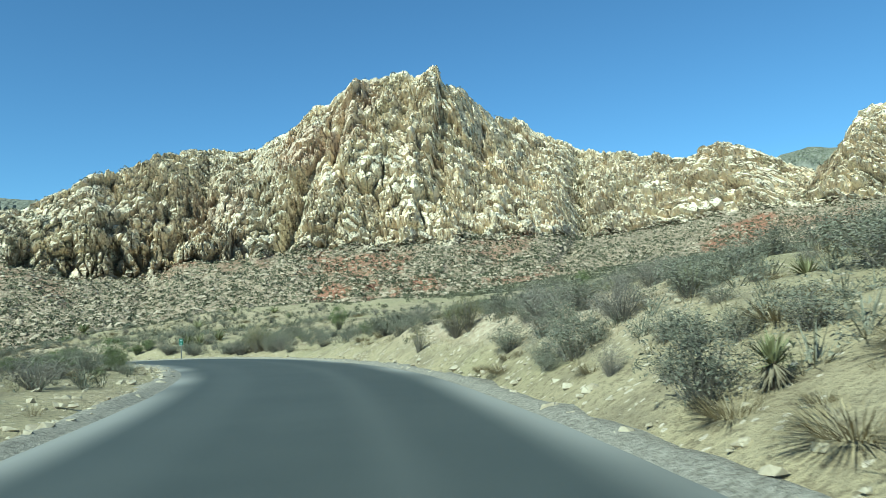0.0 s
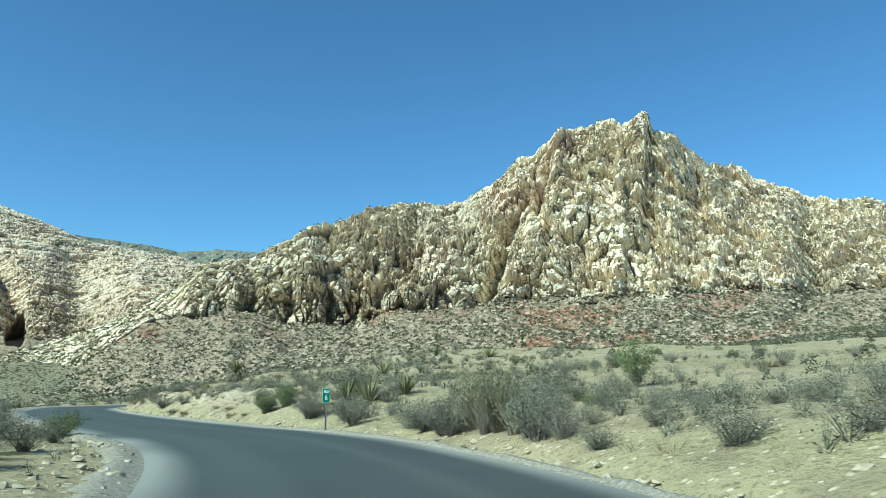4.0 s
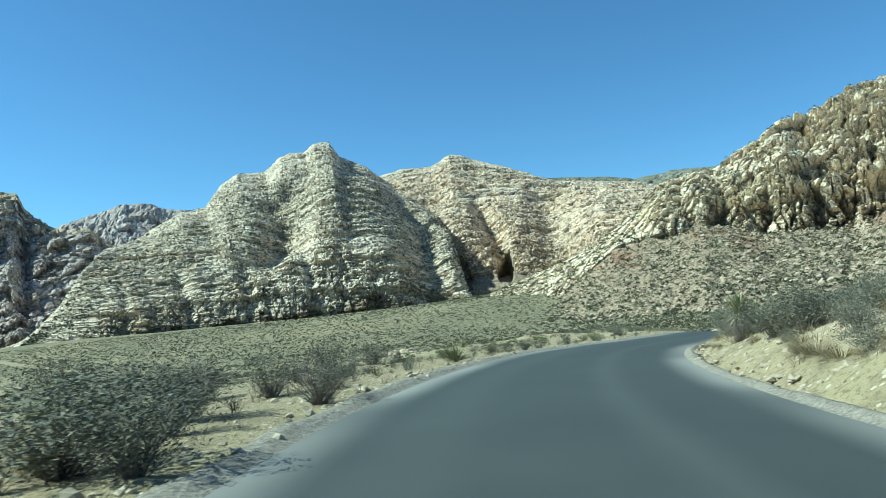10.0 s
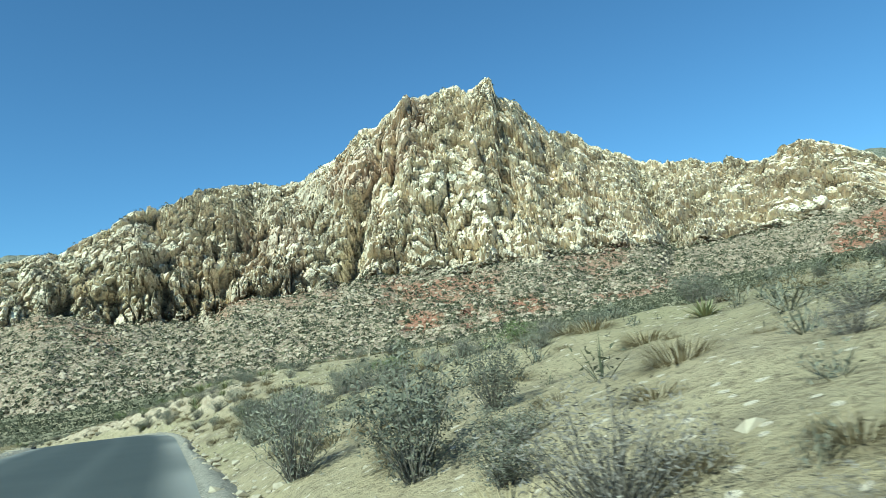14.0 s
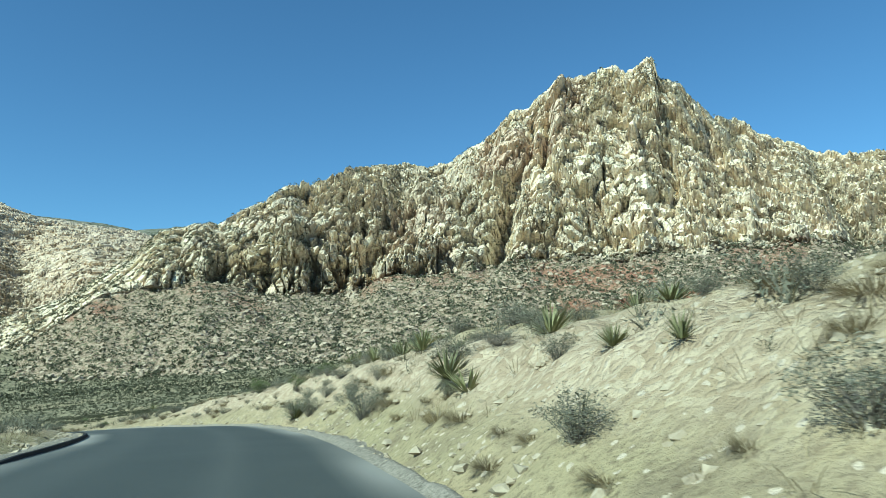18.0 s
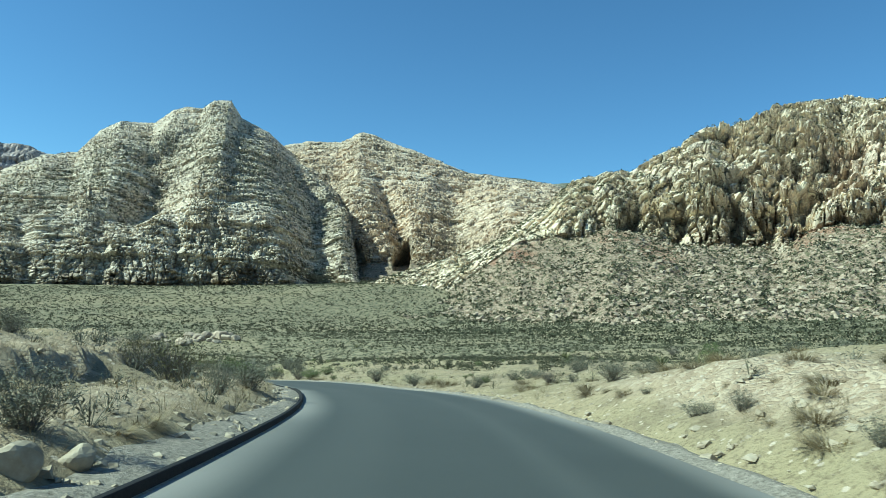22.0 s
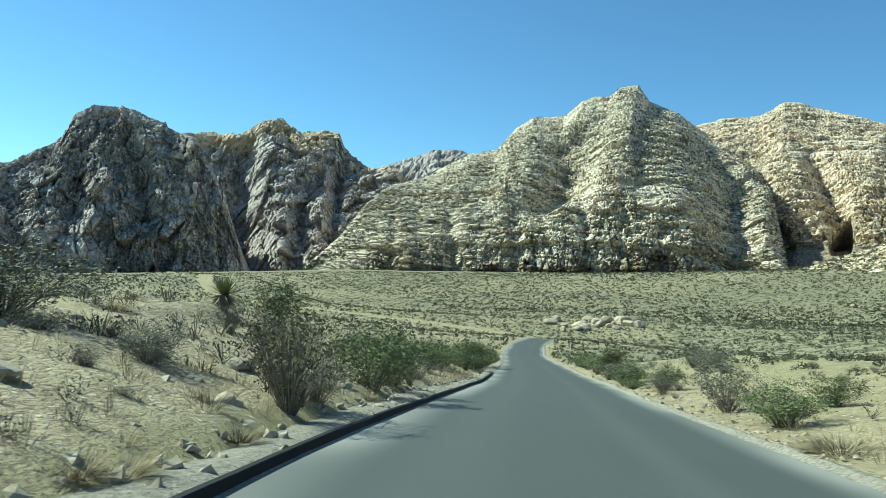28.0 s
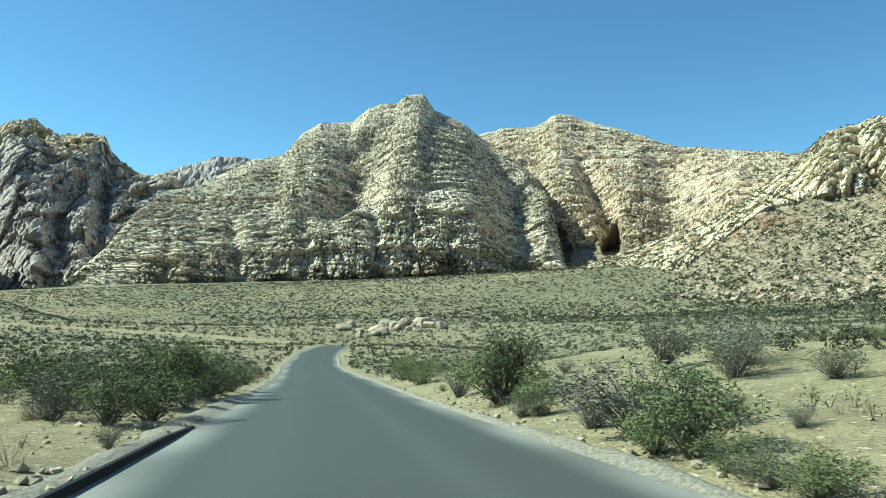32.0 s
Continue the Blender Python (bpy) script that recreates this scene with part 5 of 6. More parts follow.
YUCCAS = [(0.5, 26.7, 0.54, 0.8), (-26.4, 79.4, 1.3, 1.89), (-19.4, 55.8, 1.2, 1.6), (-18.2, 55.2, 1.25, 1.7), (-17.1, 56.2, 1.1, 1.5), (-21, 60.5, 1.05, 1.4),
    (-21.4, 93.1, 1.11, 2.44), (-41.4, 56.2, 0.95, 1.19), (-50.9, 63.5, 1.3, 1.82), (-104.4, 119.9, 1.3, 1.67), (-48.5, 94.2, 0.52, 0.79),
    (-56.3, 125.5, 0.74, 1.63), (-52.9, 102, 0.42, 0.83), (-53.9, 91.5, 0.4, 0.51), (-62.3, 109.9, 0.79, 1.09), (-65.1, 115.9, 0.66, 0.85),
    (-63.7, 118.4, 0.63, 1.14), (-59.6, 117.2, 0.4, 0.67), (-58.6, 116.3, 0.44, 0.39), (-70, 127.9, 0.4, 0.66), (-65, 117.5, 0.49, 0.4),
    (-64.4, 117.7, 0.65, 0.7), (-63.7, 118.6, 0.4, 0.49), (-73.3, 132.8, 0.78, 1.21), (-76, 141, 0.47, 0.95)]
YUCCAS += [(-76.5, 146.3, 0.4, 0.88), (-78.1, 145.4, 0.69, 1.07), (-82.3, 152.1, 0.53, 0.84), (-74, 137.4, 0.4, 0.88), (-81.9, 144.9, 0.92, 1.39),
    (-77, 145.6, 0.59, 1.1), (-81.2, 152, 0.63, 0.84), (-82, 152.1, 0.57, 0.72), (-140.3, 223.4, 1.3, 2.86), (-114.6, 197.1, 1.3, 1.11),
    (-115.2, 204.9, 1.3, 1.38), (-270.4, 300.3, 1.3, 2.08), (-161.7, 194, 0.4, 0.4), (4.9, 21.6, 0.43, 0.64), (0.1, 26.8, 0.44, 0.59),
    (-72.7, 131.9, 0.64, 1.39), (-69.3, 126.2, 0.4, 0.53), (-62.1, 82.4, 0.69, 1.38), (-60.3, 81.1, 0.9, 1.1), (-82.5, 154.4, 0.8, 1.2),
    (-77.5, 144.3, 0.9, 1.4), (-75.7, 140.2, 0.9, 1.3), (-71.1, 131.7, 0.8, 1.1), (-79.5, 147.2, 0.8, 1.1)]
TREES = [(-181.9, 193.3, 2.37, 2.46), (-173.8, 198.8, 2.14, 2.22)]
TUFTS = [(1.3, 16.2, 0.35, 0.47), (1.6, 15.9, 0.35, 0.44), (1.1, 15.4, 0.53, 0.76), (0.8, 17, 0.43, 0.57), (-73.1, 132.1, 0.35, 0.42),
    (-73.7, 132.6, 0.35, 0.35), (-74.5, 133.6, 0.42, 0.65), (-75.2, 135.4, 0.35, 0.51), (-99.7, 149.8, 0.46, 0.53), (-97.9, 150.1, 0.35, 0.7),
    (-98.5, 150.7, 0.45, 0.74), (-116.8, 164.4, 0.35, 0.7), (-113.9, 162.9, 0.35, 0.64), (-115.5, 163.7, 0.35, 0.63),
    (-118.8, 177.6, 0.82, 1.63), (-115.4, 175.1, 0.84, 1.57), (-137.9, 174, 0.43, 0.57), (-136.5, 174.6, 0.37, 0.56),
    (-134, 173.4, 0.35, 0.53), (-134.3, 173.7, 0.35, 0.52), (-137.9, 183.5, 0.63, 1.39), (-143, 177.2, 0.35, 0.42), (-157, 182.2, 0.56, 0.67),
    (-51.3, 84.2, 0.37, 0.68)]
TUFTS += [(-50.3, 82.8, 0.35, 0.55), (-52.9, 86.3, 0.4, 0.72), (-64.4, 111.2, 0.47, 0.83), (-68.1, 119.6, 0.41, 0.54), (-67.3, 118.2, 0.35, 0.58),
    (-65.9, 116.3, 0.35, 0.46), (-65.1, 115.2, 0.38, 0.51), (-69.7, 122.4, 0.45, 0.45), (-71.5, 126.8, 0.4, 0.6), (-70.1, 124.5, 0.35, 0.61),
    (-69.1, 123.6, 0.35, 0.41), (-77.5, 140.5, 0.35, 0.35), (-78.8, 140.8, 0.35, 0.63), (-34.3, 63.9, 0.5, 0.9), (-32.9, 64.1, 0.56, 0.85),
    (-31.3, 62.4, 0.53, 0.91), (-41, 57.8, 0.46, 0.62), (-35, 54.5, 0.69, 0.92), (-26.1, 58.4, 0.48, 0.67), (-24.8, 57.5, 0.43, 0.68),
    (-48.2, 64.7, 0.76, 0.88)]
ROADSIDE_STONES = [(-95.8, 148.4, 0.25), (-96.3, 149.1, 0.19), (-48.6, 81, 0.11), (-114.7, 164.5, 0.12)]

protos = {
    "grey": [shrub("grey-green sagebrush with bare twigs on pale soil", SAGE, 55, 2900, 0.0245, 0.05, 100, "sagebrush"),
             shrub("rounded pale grey saltbush with small leaves", SAGE, 48, 3200, 0.0235, 0.065, 101, "saltbush"),
             shrub("open grey desert shrub with thin stems", SAGE, 64, 2600, 0.0225, 0.05, 102)],
    "twiggy": [shrub("grey leafless twiggy desert bush", TWIG, 110, 2300, 0.018, 0.06, 110 + k, "twiggy_bush", 0.006) for k in range(2)],
    "green": [shrub("dense dark green creosote bush beside the road", GREEN, 44, 3400, 0.0255, 0.06, 120 + k, "creosote_bush") for k in range(2)],
    "tall": [shrub("tall olive-brown shrub with upright stems", OLIVE, 80, 1500, 0.024, 0.05, 130 + k, "upright_shrub", 0.009) for k in range(2)],
    "tuft": [tuft("rounded tan bunch grass clump on the bank", 135 + k) for k in range(3)],
    "yucca": [yucca("spiky green and yellow yucca clump", 140 + k, False) for k in range(3)],
    "old": [yucca("old yucca with a skirt of dead leaves", 150 + k, True) for k in range(2)],
    "tree": [tree("small dark desert tree with thin crown", 160 + k, GREEN, 2200) for k in range(2)],
}
used = {key: 0 for key in protos}


def plant(key, x, y, high, wide, turn=None):
    z, side, way = (a[0] for a in terrain([(x, y)]))
    if abs(side) < 2.7 and way < 300:
        return
    clear = 3.75 + 0.3 * wide
    if abs(side) < clear and way < 320:
        j = np.argmin(np.hypot(ROAD[:, 0] - x, ROAD[:, 1] - y))
        x, y = ROAD[j, :2] + RIGHT[j] * clear * (1 if side > 0 else -1)
        z = terrain([(x, y)])[0][0]
    turn = rng.uniform(0, 6.28) if turn is None else turn
    k = used[key]
    used[key] += 1
    m = Matrix.Translation((x, y, z - 0.02)) @ Matrix.Rotation(turn, 4, "Z") @ Matrix.Diagonal((wide, wide, high, 1))
    kinds = protos[key]
    if k < len(kinds):
        kinds[k].matrix_basis = m
    else:
        base = kinds[k % len(kinds)]
        keep = base.matrix_basis.copy()
        base.matrix_basis = Matrix.Identity(4)
        copy_thing(base, m)
        base.matrix_basis = keep


for k, (x, y, h, w) in enumerate(SHRUBS):
    plant("twiggy" if k % 5 == 2 else "grey", x, y, h * 1.15, w * 1.05)
for x, y, h, w in GREEN_SHRUBS:
    plant("green", x, y, h * 1.1, w)
for x, y, h, w in TALL_SHRUBS:
    plant("tall", x, y, h, w)
for x, y, h, w in TUFTS:
    plant("tuft", x, y, h, w)
for x, y, h, w in YUCCAS:
    plant("yucca", x, y, h * 0.95, max(0.9 * h, w * 0.72))
for x, y, h, w in OLD_YUCCAS:
    plant("old", x, y, 1.25 * h, 1.25 * max(w, 0.8 * h))
for x, y, h, w in TREES:
    plant("tree", x, y, h * 1.1, w * 1.3)

# More shrubs of the same kinds along both sides, thinner on the open slopes.
placed = np.array([p[:2] for p in SHRUBS + GREEN_SHRUBS + TALL_SHRUBS + YUCCAS + OLD_YUCCAS + TREES + TUFTS])
def more(total, s_lo, s_hi, side, lo, hi, mix, big=1.0, gap=0.8):
    """Shrubs of the same kinds over a stretch of one side of the road; mix gives the share of each kind."""
    global placed
    count = tries = 0
    while count < total and tries < 12 * total:
        tries += 1
        s, d = rng.uniform(s_lo, s_hi), (lo + (hi - lo) * rng.uniform(0, 1) ** 1.4) * side
        j = np.argmin(np.abs(ALONG - START - s))
        x, y = ROAD[j, :2] + RIGHT[j] * d
        if np.abs(terrain([(x, y)])[1][0]) < lo or np.hypot(*(placed - (x, y)).T).min() < gap:
            continue
        placed = np.vstack([placed, (x, y)])
        high = big * rng.uniform(0.3, 0.85)
        key = rng.choice(list(mix), p=np.array(list(mix.values())) / sum(mix.values()))
        plant(str(key), x, y, high, high * rng.uniform(1.1, 1.8))
        count += 1


SLOPE = {"grey": 0.48, "twiggy": 0.22, "tuft": 0.18, "green": 0.07, "yucca": 0.05}
more(95, -2, 30, 1, 6, 34, SLOPE, 1.2)
more(75, -4, 26, 1, 7, 40, SLOPE, 1.25, 0.6)
more(60, 30, 70, 1, 4.8, 34, SLOPE)
more(95, 70, 142, 1, 5, 36, SLOPE, 1.1)
more(45, 106, 146, 1, 4.7, 15, {"tuft": 0.5, "grey": 0.3, "twiggy": 0.2})
more(34, 142, 186, 1, 4.4, 8, {"tuft": 0.5, "grey": 0.4, "twiggy": 0.1}, 0.8)
more(50, 142, 186, 1, 8, 30, {"grey": 0.4, "tuft": 0.3, "yucca": 0.2, "green": 0.1})
more(150, 186, 305, 1, 4.4, 55, {"grey": 0.5, "green": 0.3, "yucca": 0.06, "tuft": 0.14}, 0.65)
more(38, 45, 118, -1, 4.8, 13, {"grey": 0.6, "green": 0.1, "tuft": 0.3}, 1.1)
more(90, -5, 150, -1, 5.5, 26, {"grey": 0.55, "green": 0.2, "yucca": 0.05, "tuft": 0.2})
more(45, 182, 232, -1, 4.6, 12, {"tuft": 0.75, "grey": 0.25}, 0.62, 0.5)
more(60, 160, 232, -1, 8.5, 24, {"grey": 0.45, "green": 0.2, "tuft": 0.25, "twiggy": 0.1}, 0.8)
more(120, 96, 146, 1, 4.5, 10, {"tuft": 0.8, "grey": 0.2}, 0.95, 0.5)
more(55, 60, 100, 1, 4.5, 8, {"tuft": 0.65, "grey": 0.35}, 0.85, 0.5)
more(70, 142, 206, 1, 4.4, 9, {"tuft": 0.7, "grey": 0.3}, 0.75, 0.5)
more(130, -3, 32, 1, 5.2, 38, {"grey": 0.6, "twiggy": 0.15, "tuft": 0.15, "green": 0.1}, 1.3, 0.6)
more(42, 28, 50, 1, 4.3, 9, {"grey": 0.65, "green": 0.2, "tuft": 0.15}, 1.1, 0.6)
more(34, 3, 17, 1, 4.3, 9, {"tuft": 0.6, "grey": 0.4}, 0.85, 0.45)
more(60, 84, 112, 1, 4.4, 9, {"tuft": 0.85, "grey": 0.15}, 0.85, 0.45)
more(75, 112, 150, 1, 5, 24, {"tuft": 0.75, "grey": 0.25}, 0.6, 0.7)
more(45, 174, 214, 1, 4.5, 12, {"tuft": 0.75, "grey": 0.25}, 0.8, 0.5)
more(90, 205, 262, -1, 4.4, 16, {"tuft": 0.6, "grey": 0.25, "twiggy": 0.15}, 0.6, 0.5)
more(40, 20, 60, -1, 4.6, 10, {"grey": 0.5, "green": 0.2, "tuft": 0.3}, 1.1, 0.5)
more(55, 258, 320, -1, 4.3, 26, {"green": 0.5, "grey": 0.4, "tuft": 0.1}, 1.3)


# ------------------------------------------------------------------ ground cover, joined
def clumps(centres, size, tris, r, flat=0.75):
    """Low spiky clumps: triangles that stand out from each centre."""
    n = len(centres)
    c = np.repeat(centres, tris, 0)
    s = np.repeat(size, tris)[:, None]
    d = r.normal(0, 1, (n * tris, 3))
    d[:, 2] = np.abs(d[:, 2]) * flat
    d /= np.linalg.norm(d, axis=1, keepdims=True)
    e = np.cross(d, r.normal(0, 1, (n * tris, 3)))
    e /= np.linalg.norm(e, axis=1, keepdims=True)
    mid = c + d * s * 0.45
    v = np.concatenate([mid - e * s * 0.38, mid + e * s * 0.38, c + d * s * r.uniform(0.8, 1.2, (n * tris, 1))])
    i = np.arange(n * tris)
    return v, np.stack([i, i + n * tris, i + 2 * n * tris], 1)


def scatter(n, lo, hi, r, power=1.6, s_lo=-15, s_hi=330, sides=(1, -1)):
    s = r.uniform(s_lo, s_hi, n)
    d = (lo + (hi - lo) * r.uniform(0, 1, n) ** power) * r.choice(sides, n)
    j = np.searchsorted(ALONG - START, s)
    p = ROAD[j, :2] + RIGHT[j] * d[:, None]
    z, side, way = terrain(p)
    keep = np.abs(side) > lo
    return np.c_[p, z][keep]


p = np.vstack([scatter(4200, 4.1, 40, rng, 1.6), scatter(5200, 4.4, 26, rng, 1.2, -6, 190, (1,)), scatter(2600, 4.2, 14, rng, 1.2, 150, 265, (-1,))])
p = p[smooth(p[:, 0] / 9, p[:, 1] / 9, 31) > -0.35]
v, f = [], []
base = 0
for k in range(6):
    bv, bf = blades(24, 0.3, 0.0065, 5, 70, 0.45, np.random.default_rng(200 + k), 0.0, 0.09)
    q = p[k::6]
    sc = rng.uniform(0.6, 1.5, len(q))
    vv = (bv[None] * sc[:, None, None] + q[:, None]).reshape(-1, 3)
    ff = (bf[None] + (np.arange(len(q)) * len(bv))[:, None, None]).reshape(-1, 3) + base
    v.append(vv)
    f.append(ff)
    base += len(vv)
tagged(mesh_object("dry_grass", np.concatenate(v), np.concatenate(f), STRAW), "pale straw-coloured bunch grass tufts", "grass", kind="stuff")

def repeated(templates, centres, sizes, r):
    """Copies of small meshes at many places, each turned and scaled, joined."""
    vs, fs, base = [], [], 0
    for k, (tv, tf) in enumerate(templates):
        q, s = centres[k :: len(templates)], sizes[k :: len(templates)]
        a = r.uniform(0, 6.28, len(q))
        ca, sa = np.cos(a)[:, None], np.sin(a)[:, None]
        x, y = tv[None, :, 0] * ca - tv[None, :, 1] * sa, tv[None, :, 0] * sa + tv[None, :, 1] * ca
        v = np.stack([x, y, np.repeat(tv[None, :, 2], len(q), 0)], -1) * s[:, None, None] + q[:, None]
        vs.append(v.reshape(-1, 3))
        fs.append((tf[None] + (np.arange(len(q)) * len(tv))[:, None, None]).reshape(-1, 3) + base)
        base += v.shape[0] * v.shape[1]
    return np.concatenate(vs), np.concatenate(fs)


def mound(seed, n, flake=0.27):
    """A low dense bush seen from afar: leafy flakes over a rounded crown."""
    r = np.random.default_rng(seed)
    d = r.normal(0, 1, (n, 3))
    d[:, 2] = np.abs(d[:, 2])
    d /= np.linalg.norm(d, axis=1, keepdims=True)
    c = d * r.uniform(0.3, 0.52, (n, 1)) * np.array([1, 1, 1.3])
    v, f = leaves(c, flake, r, 0.03)
    v[:, 2] = np.maximum(v[:, 2], 0)
    return v, f


def small_bush(seed, n):
    r = np.random.default_rng(seed)
    v, f, levels = stems(10, 0.9, 0.55, 0.02, r)
    lv, lf = leaves(np.concatenate(levels[1:])[r.integers(0, 30, n)], 0.07, r, 0.12)
    bv, bf = blades(n // 4, 0.95, 0.03, 3, 65, 0.25, r, 0.0, 0.06)
    v, f = np.concatenate([lv, bv]), np.concatenate([lf, bf + len(lv)])
    v[:, 2] = np.maximum(v[:, 2], 0)
    return v, f


p = np.vstack([scatter(4000, 4.6, 80, rng, 1.3), scatter(1500, 7, 65, rng, 1.0, 186, 330, (1,))])
p = p[smooth(p[:, 0] / 11, p[:, 1] / 11, 35) > -0.65]
off = np.abs(terrain(p[:, :2])[1]) > 13
v, f = repeated([small_bush(300 + k, 36) for k in range(5)], p[~off], rng.uniform(0.2, 0.62, (~off).sum()), rng)
w, g = repeated([mound(310 + k, 60, 0.13) for k in range(6)], p[off], rng.uniform(0.35, 0.85, off.sum()), rng)
v, f = np.concatenate([v, w]), np.concatenate([f, g + len(v)])
tagged(mesh_object("low_scrub", v, f, BRUSH), "low grey-green desert scrub", "scrub", kind="stuff")

p = np.vstack([scatter(2100, 5.2, 34, rng, 1.3, -6, 112, (1,)), scatter(420, 6.5, 34, rng, 1.2, 112, 190, (1,)), scatter(1000, 4.5, 22, rng, 1.2, 165, 265, (-1,)), scatter(500, 4.6, 24, rng, 1.2, -6, 160, (-1,)), scatter(500, 4.8, 30, rng, 1.2, 240, 330, (-1,))])
p = p[smooth(p[:, 0] / 6, p[:, 1] / 6, 37) > -0.5]
v, f = repeated([small_bush(320 + k, 70) for k in range(6)], p, rng.uniform(0.25, 0.7, len(p)), rng)
tagged(mesh_object("slope_brush", v, f, SAGE), "dense grey twiggy brush on the slope", "brush", kind="stuff")

far_n = 82000
ang, rad = rng.uniform(-40, 125, far_n), 40 + 880 * rng.uniform(0, 1, far_n) ** 0.72
q = np.stack([HUB[0] - rad * np.sin(np.radians(ang)), HUB[1] + rad * np.cos(np.radians(ang))], 1)
z, side, way = terrain(q)
ok = np.abs(side) > np.where(way > 310, 4.2, 20)
q, d = np.c_[q, z][ok], np.abs(side)[ok]
size = rng.uniform(0.3, 0.75, len(q)) * (0.8 + 1.0 * step(80, 350, rad[ok]))
v, f = clumps(q[d > 130], size[d > 130] * 1.25, 6, rng, 0.7)
tagged(mesh_object("valley_scrub", v, f, BRUSH), "scattered dark scrub over the valley floor", "scrub", kind="stuff")
v, f = repeated([mound(340 + k, 18) for k in range(6)], q[d <= 130], size[d <= 130], rng)
near_n = 15000
ang, rad = rng.uniform(-30, 115, near_n), 25 + 270 * rng.uniform(0, 1, near_n) ** 0.6
e = np.stack([-150 - rad * np.sin(np.radians(ang)), 185 + rad * np.cos(np.radians(ang))], 1)
z, side, way = terrain(e)
e = np.c_[e, z][(np.abs(side) > np.where(way > 310, 4.2, 16))]
w, g = repeated([mound(350 + k, 18) for k in range(6)], e, rng.uniform(0.25, 0.8, len(e)), rng)
v, f = np.concatenate([v, w]), np.concatenate([f, g + len(v)])
tagged(mesh_object("open_scrub", v, f, BRUSH), "low rounded scrub on the open desert floor", "scrub", kind="stuff")


def stones(centres, size, r, squash=0.65):
    """Angular stones from a jittered octahedron with a flat foot."""
    n = len(centres)
    shape = np.array([(1, 0, 0), (0.2, 1, 0.1), (-1, 0.1, 0), (0, -1, -0.1), (0.6, 0.5, 0.8), (-0.5, 0.4, 0.9), (-0.4, -0.6, 0.7), (0.5, -0.4, 0.85), (0, 0, -0.6)])
    tri = np.array([(0, 1, 4), (1, 5, 4), (1, 2, 5), (2, 6, 5), (2, 3, 6), (3, 7, 6), (3, 0, 7), (0, 4, 7), (4, 5, 6), (4, 6, 7), (1, 0, 8), (2, 1, 8), (3, 2, 8), (0, 3, 8)])
    v = shape[None] * (1 + 0.28 * r.normal(0, 1, (n, 9, 3)))
    a = r.uniform(0, 6.28, n)
    ca, sa = np.cos(a)[:, None], np.sin(a)[:, None]
    v = np.stack([v[..., 0] * ca - v[..., 1] * sa, (v[..., 0] * sa + v[..., 1] * ca) * 0.8, v[..., 2] * squash], -1)
    v = v * size[:, None, None] + centres[:, None]
    f = tri[None] + (np.arange(n) * 9)[:, None, None]
    return v.reshape(-1, 3), f.reshape(-1, 3)


p = np.vstack([scatter(7000, 3.35, 26, rng, 2.2), scatter(5000, 3.4, 5.0, rng, 1.2, -8, 280), scatter(1500, 4.0, 10, rng, 1.2, 8, 36, (1,)), scatter(1600, 4.0, 9, rng, 1.2, 60, 102, (1,)),
               scatter(3600, 4.0, 12, rng, 1.2, 140, 204, (1,)), scatter(7500, 3.6, 13, rng, 1.3, 150, 264, (-1,))])
v, f = stones(p, 0.02 + 0.11 * rng.uniform(0, 1, len(p)) ** 3, rng)
tagged(mesh_object("loose_stones", v, f, STONE), "pale angular stones strewn over the soil", "stones", kind="stuff")


def on_slope(V, weight, n, r, size_lo, size_hi, power=2.0):
    w = weight.ravel() / weight.sum()
    k = r.choice(len(w), n, p=w)
    return V.reshape(-1, 3)[k] + r.normal(0, 0.8, (n, 3)) * (1, 1, 0.1), size_lo + (size_hi - size_lo) * r.uniform(0, 1, n) ** power


c, s = on_slope(va, scr_a * (high_a > -3), 15000, rng, 0.45, 2.6, 3.2)
v, f = stones(c, s, rng, 0.8)
tagged(mesh_object("talus_boulders", v, f, TALUS), "pale boulders strewn over the scree slopes", "boulders", kind="stuff")
parts_v, parts_f, base = [], [], 0
for V, w, n in ((va, scr_a * 1.0 + 0.33 * (1 - scr_a) * (high_a < 1.02), 40000), (vb, 0.3 + 0.7 * (high_b > 0.32) * (high_b < 0.8), 13000), (vc, 0.4 * (high_c < 1.02) + 0.01, 3000),
                (vd, 0.4 * (high_d < 1.02) + 0.01, 1800), (vg, 0.3 * (high_g < 1.02) + 0.01, 1500)):
    c, s = on_slope(V, w, n, rng, 0.9, 2.9, 1.8)
    v, f = clumps(c + (0, 0, 0.3), s, 8, rng, 0.9)
    parts_v.append(v)
    parts_f.append(f + base)
    base += len(v)
tagged(mesh_object("slope_shrubs", np.concatenate(parts_v), np.concatenate(parts_f), BRUSH), "dark shrubs dotting the rocky slopes", "shrubs", kind="stuff")

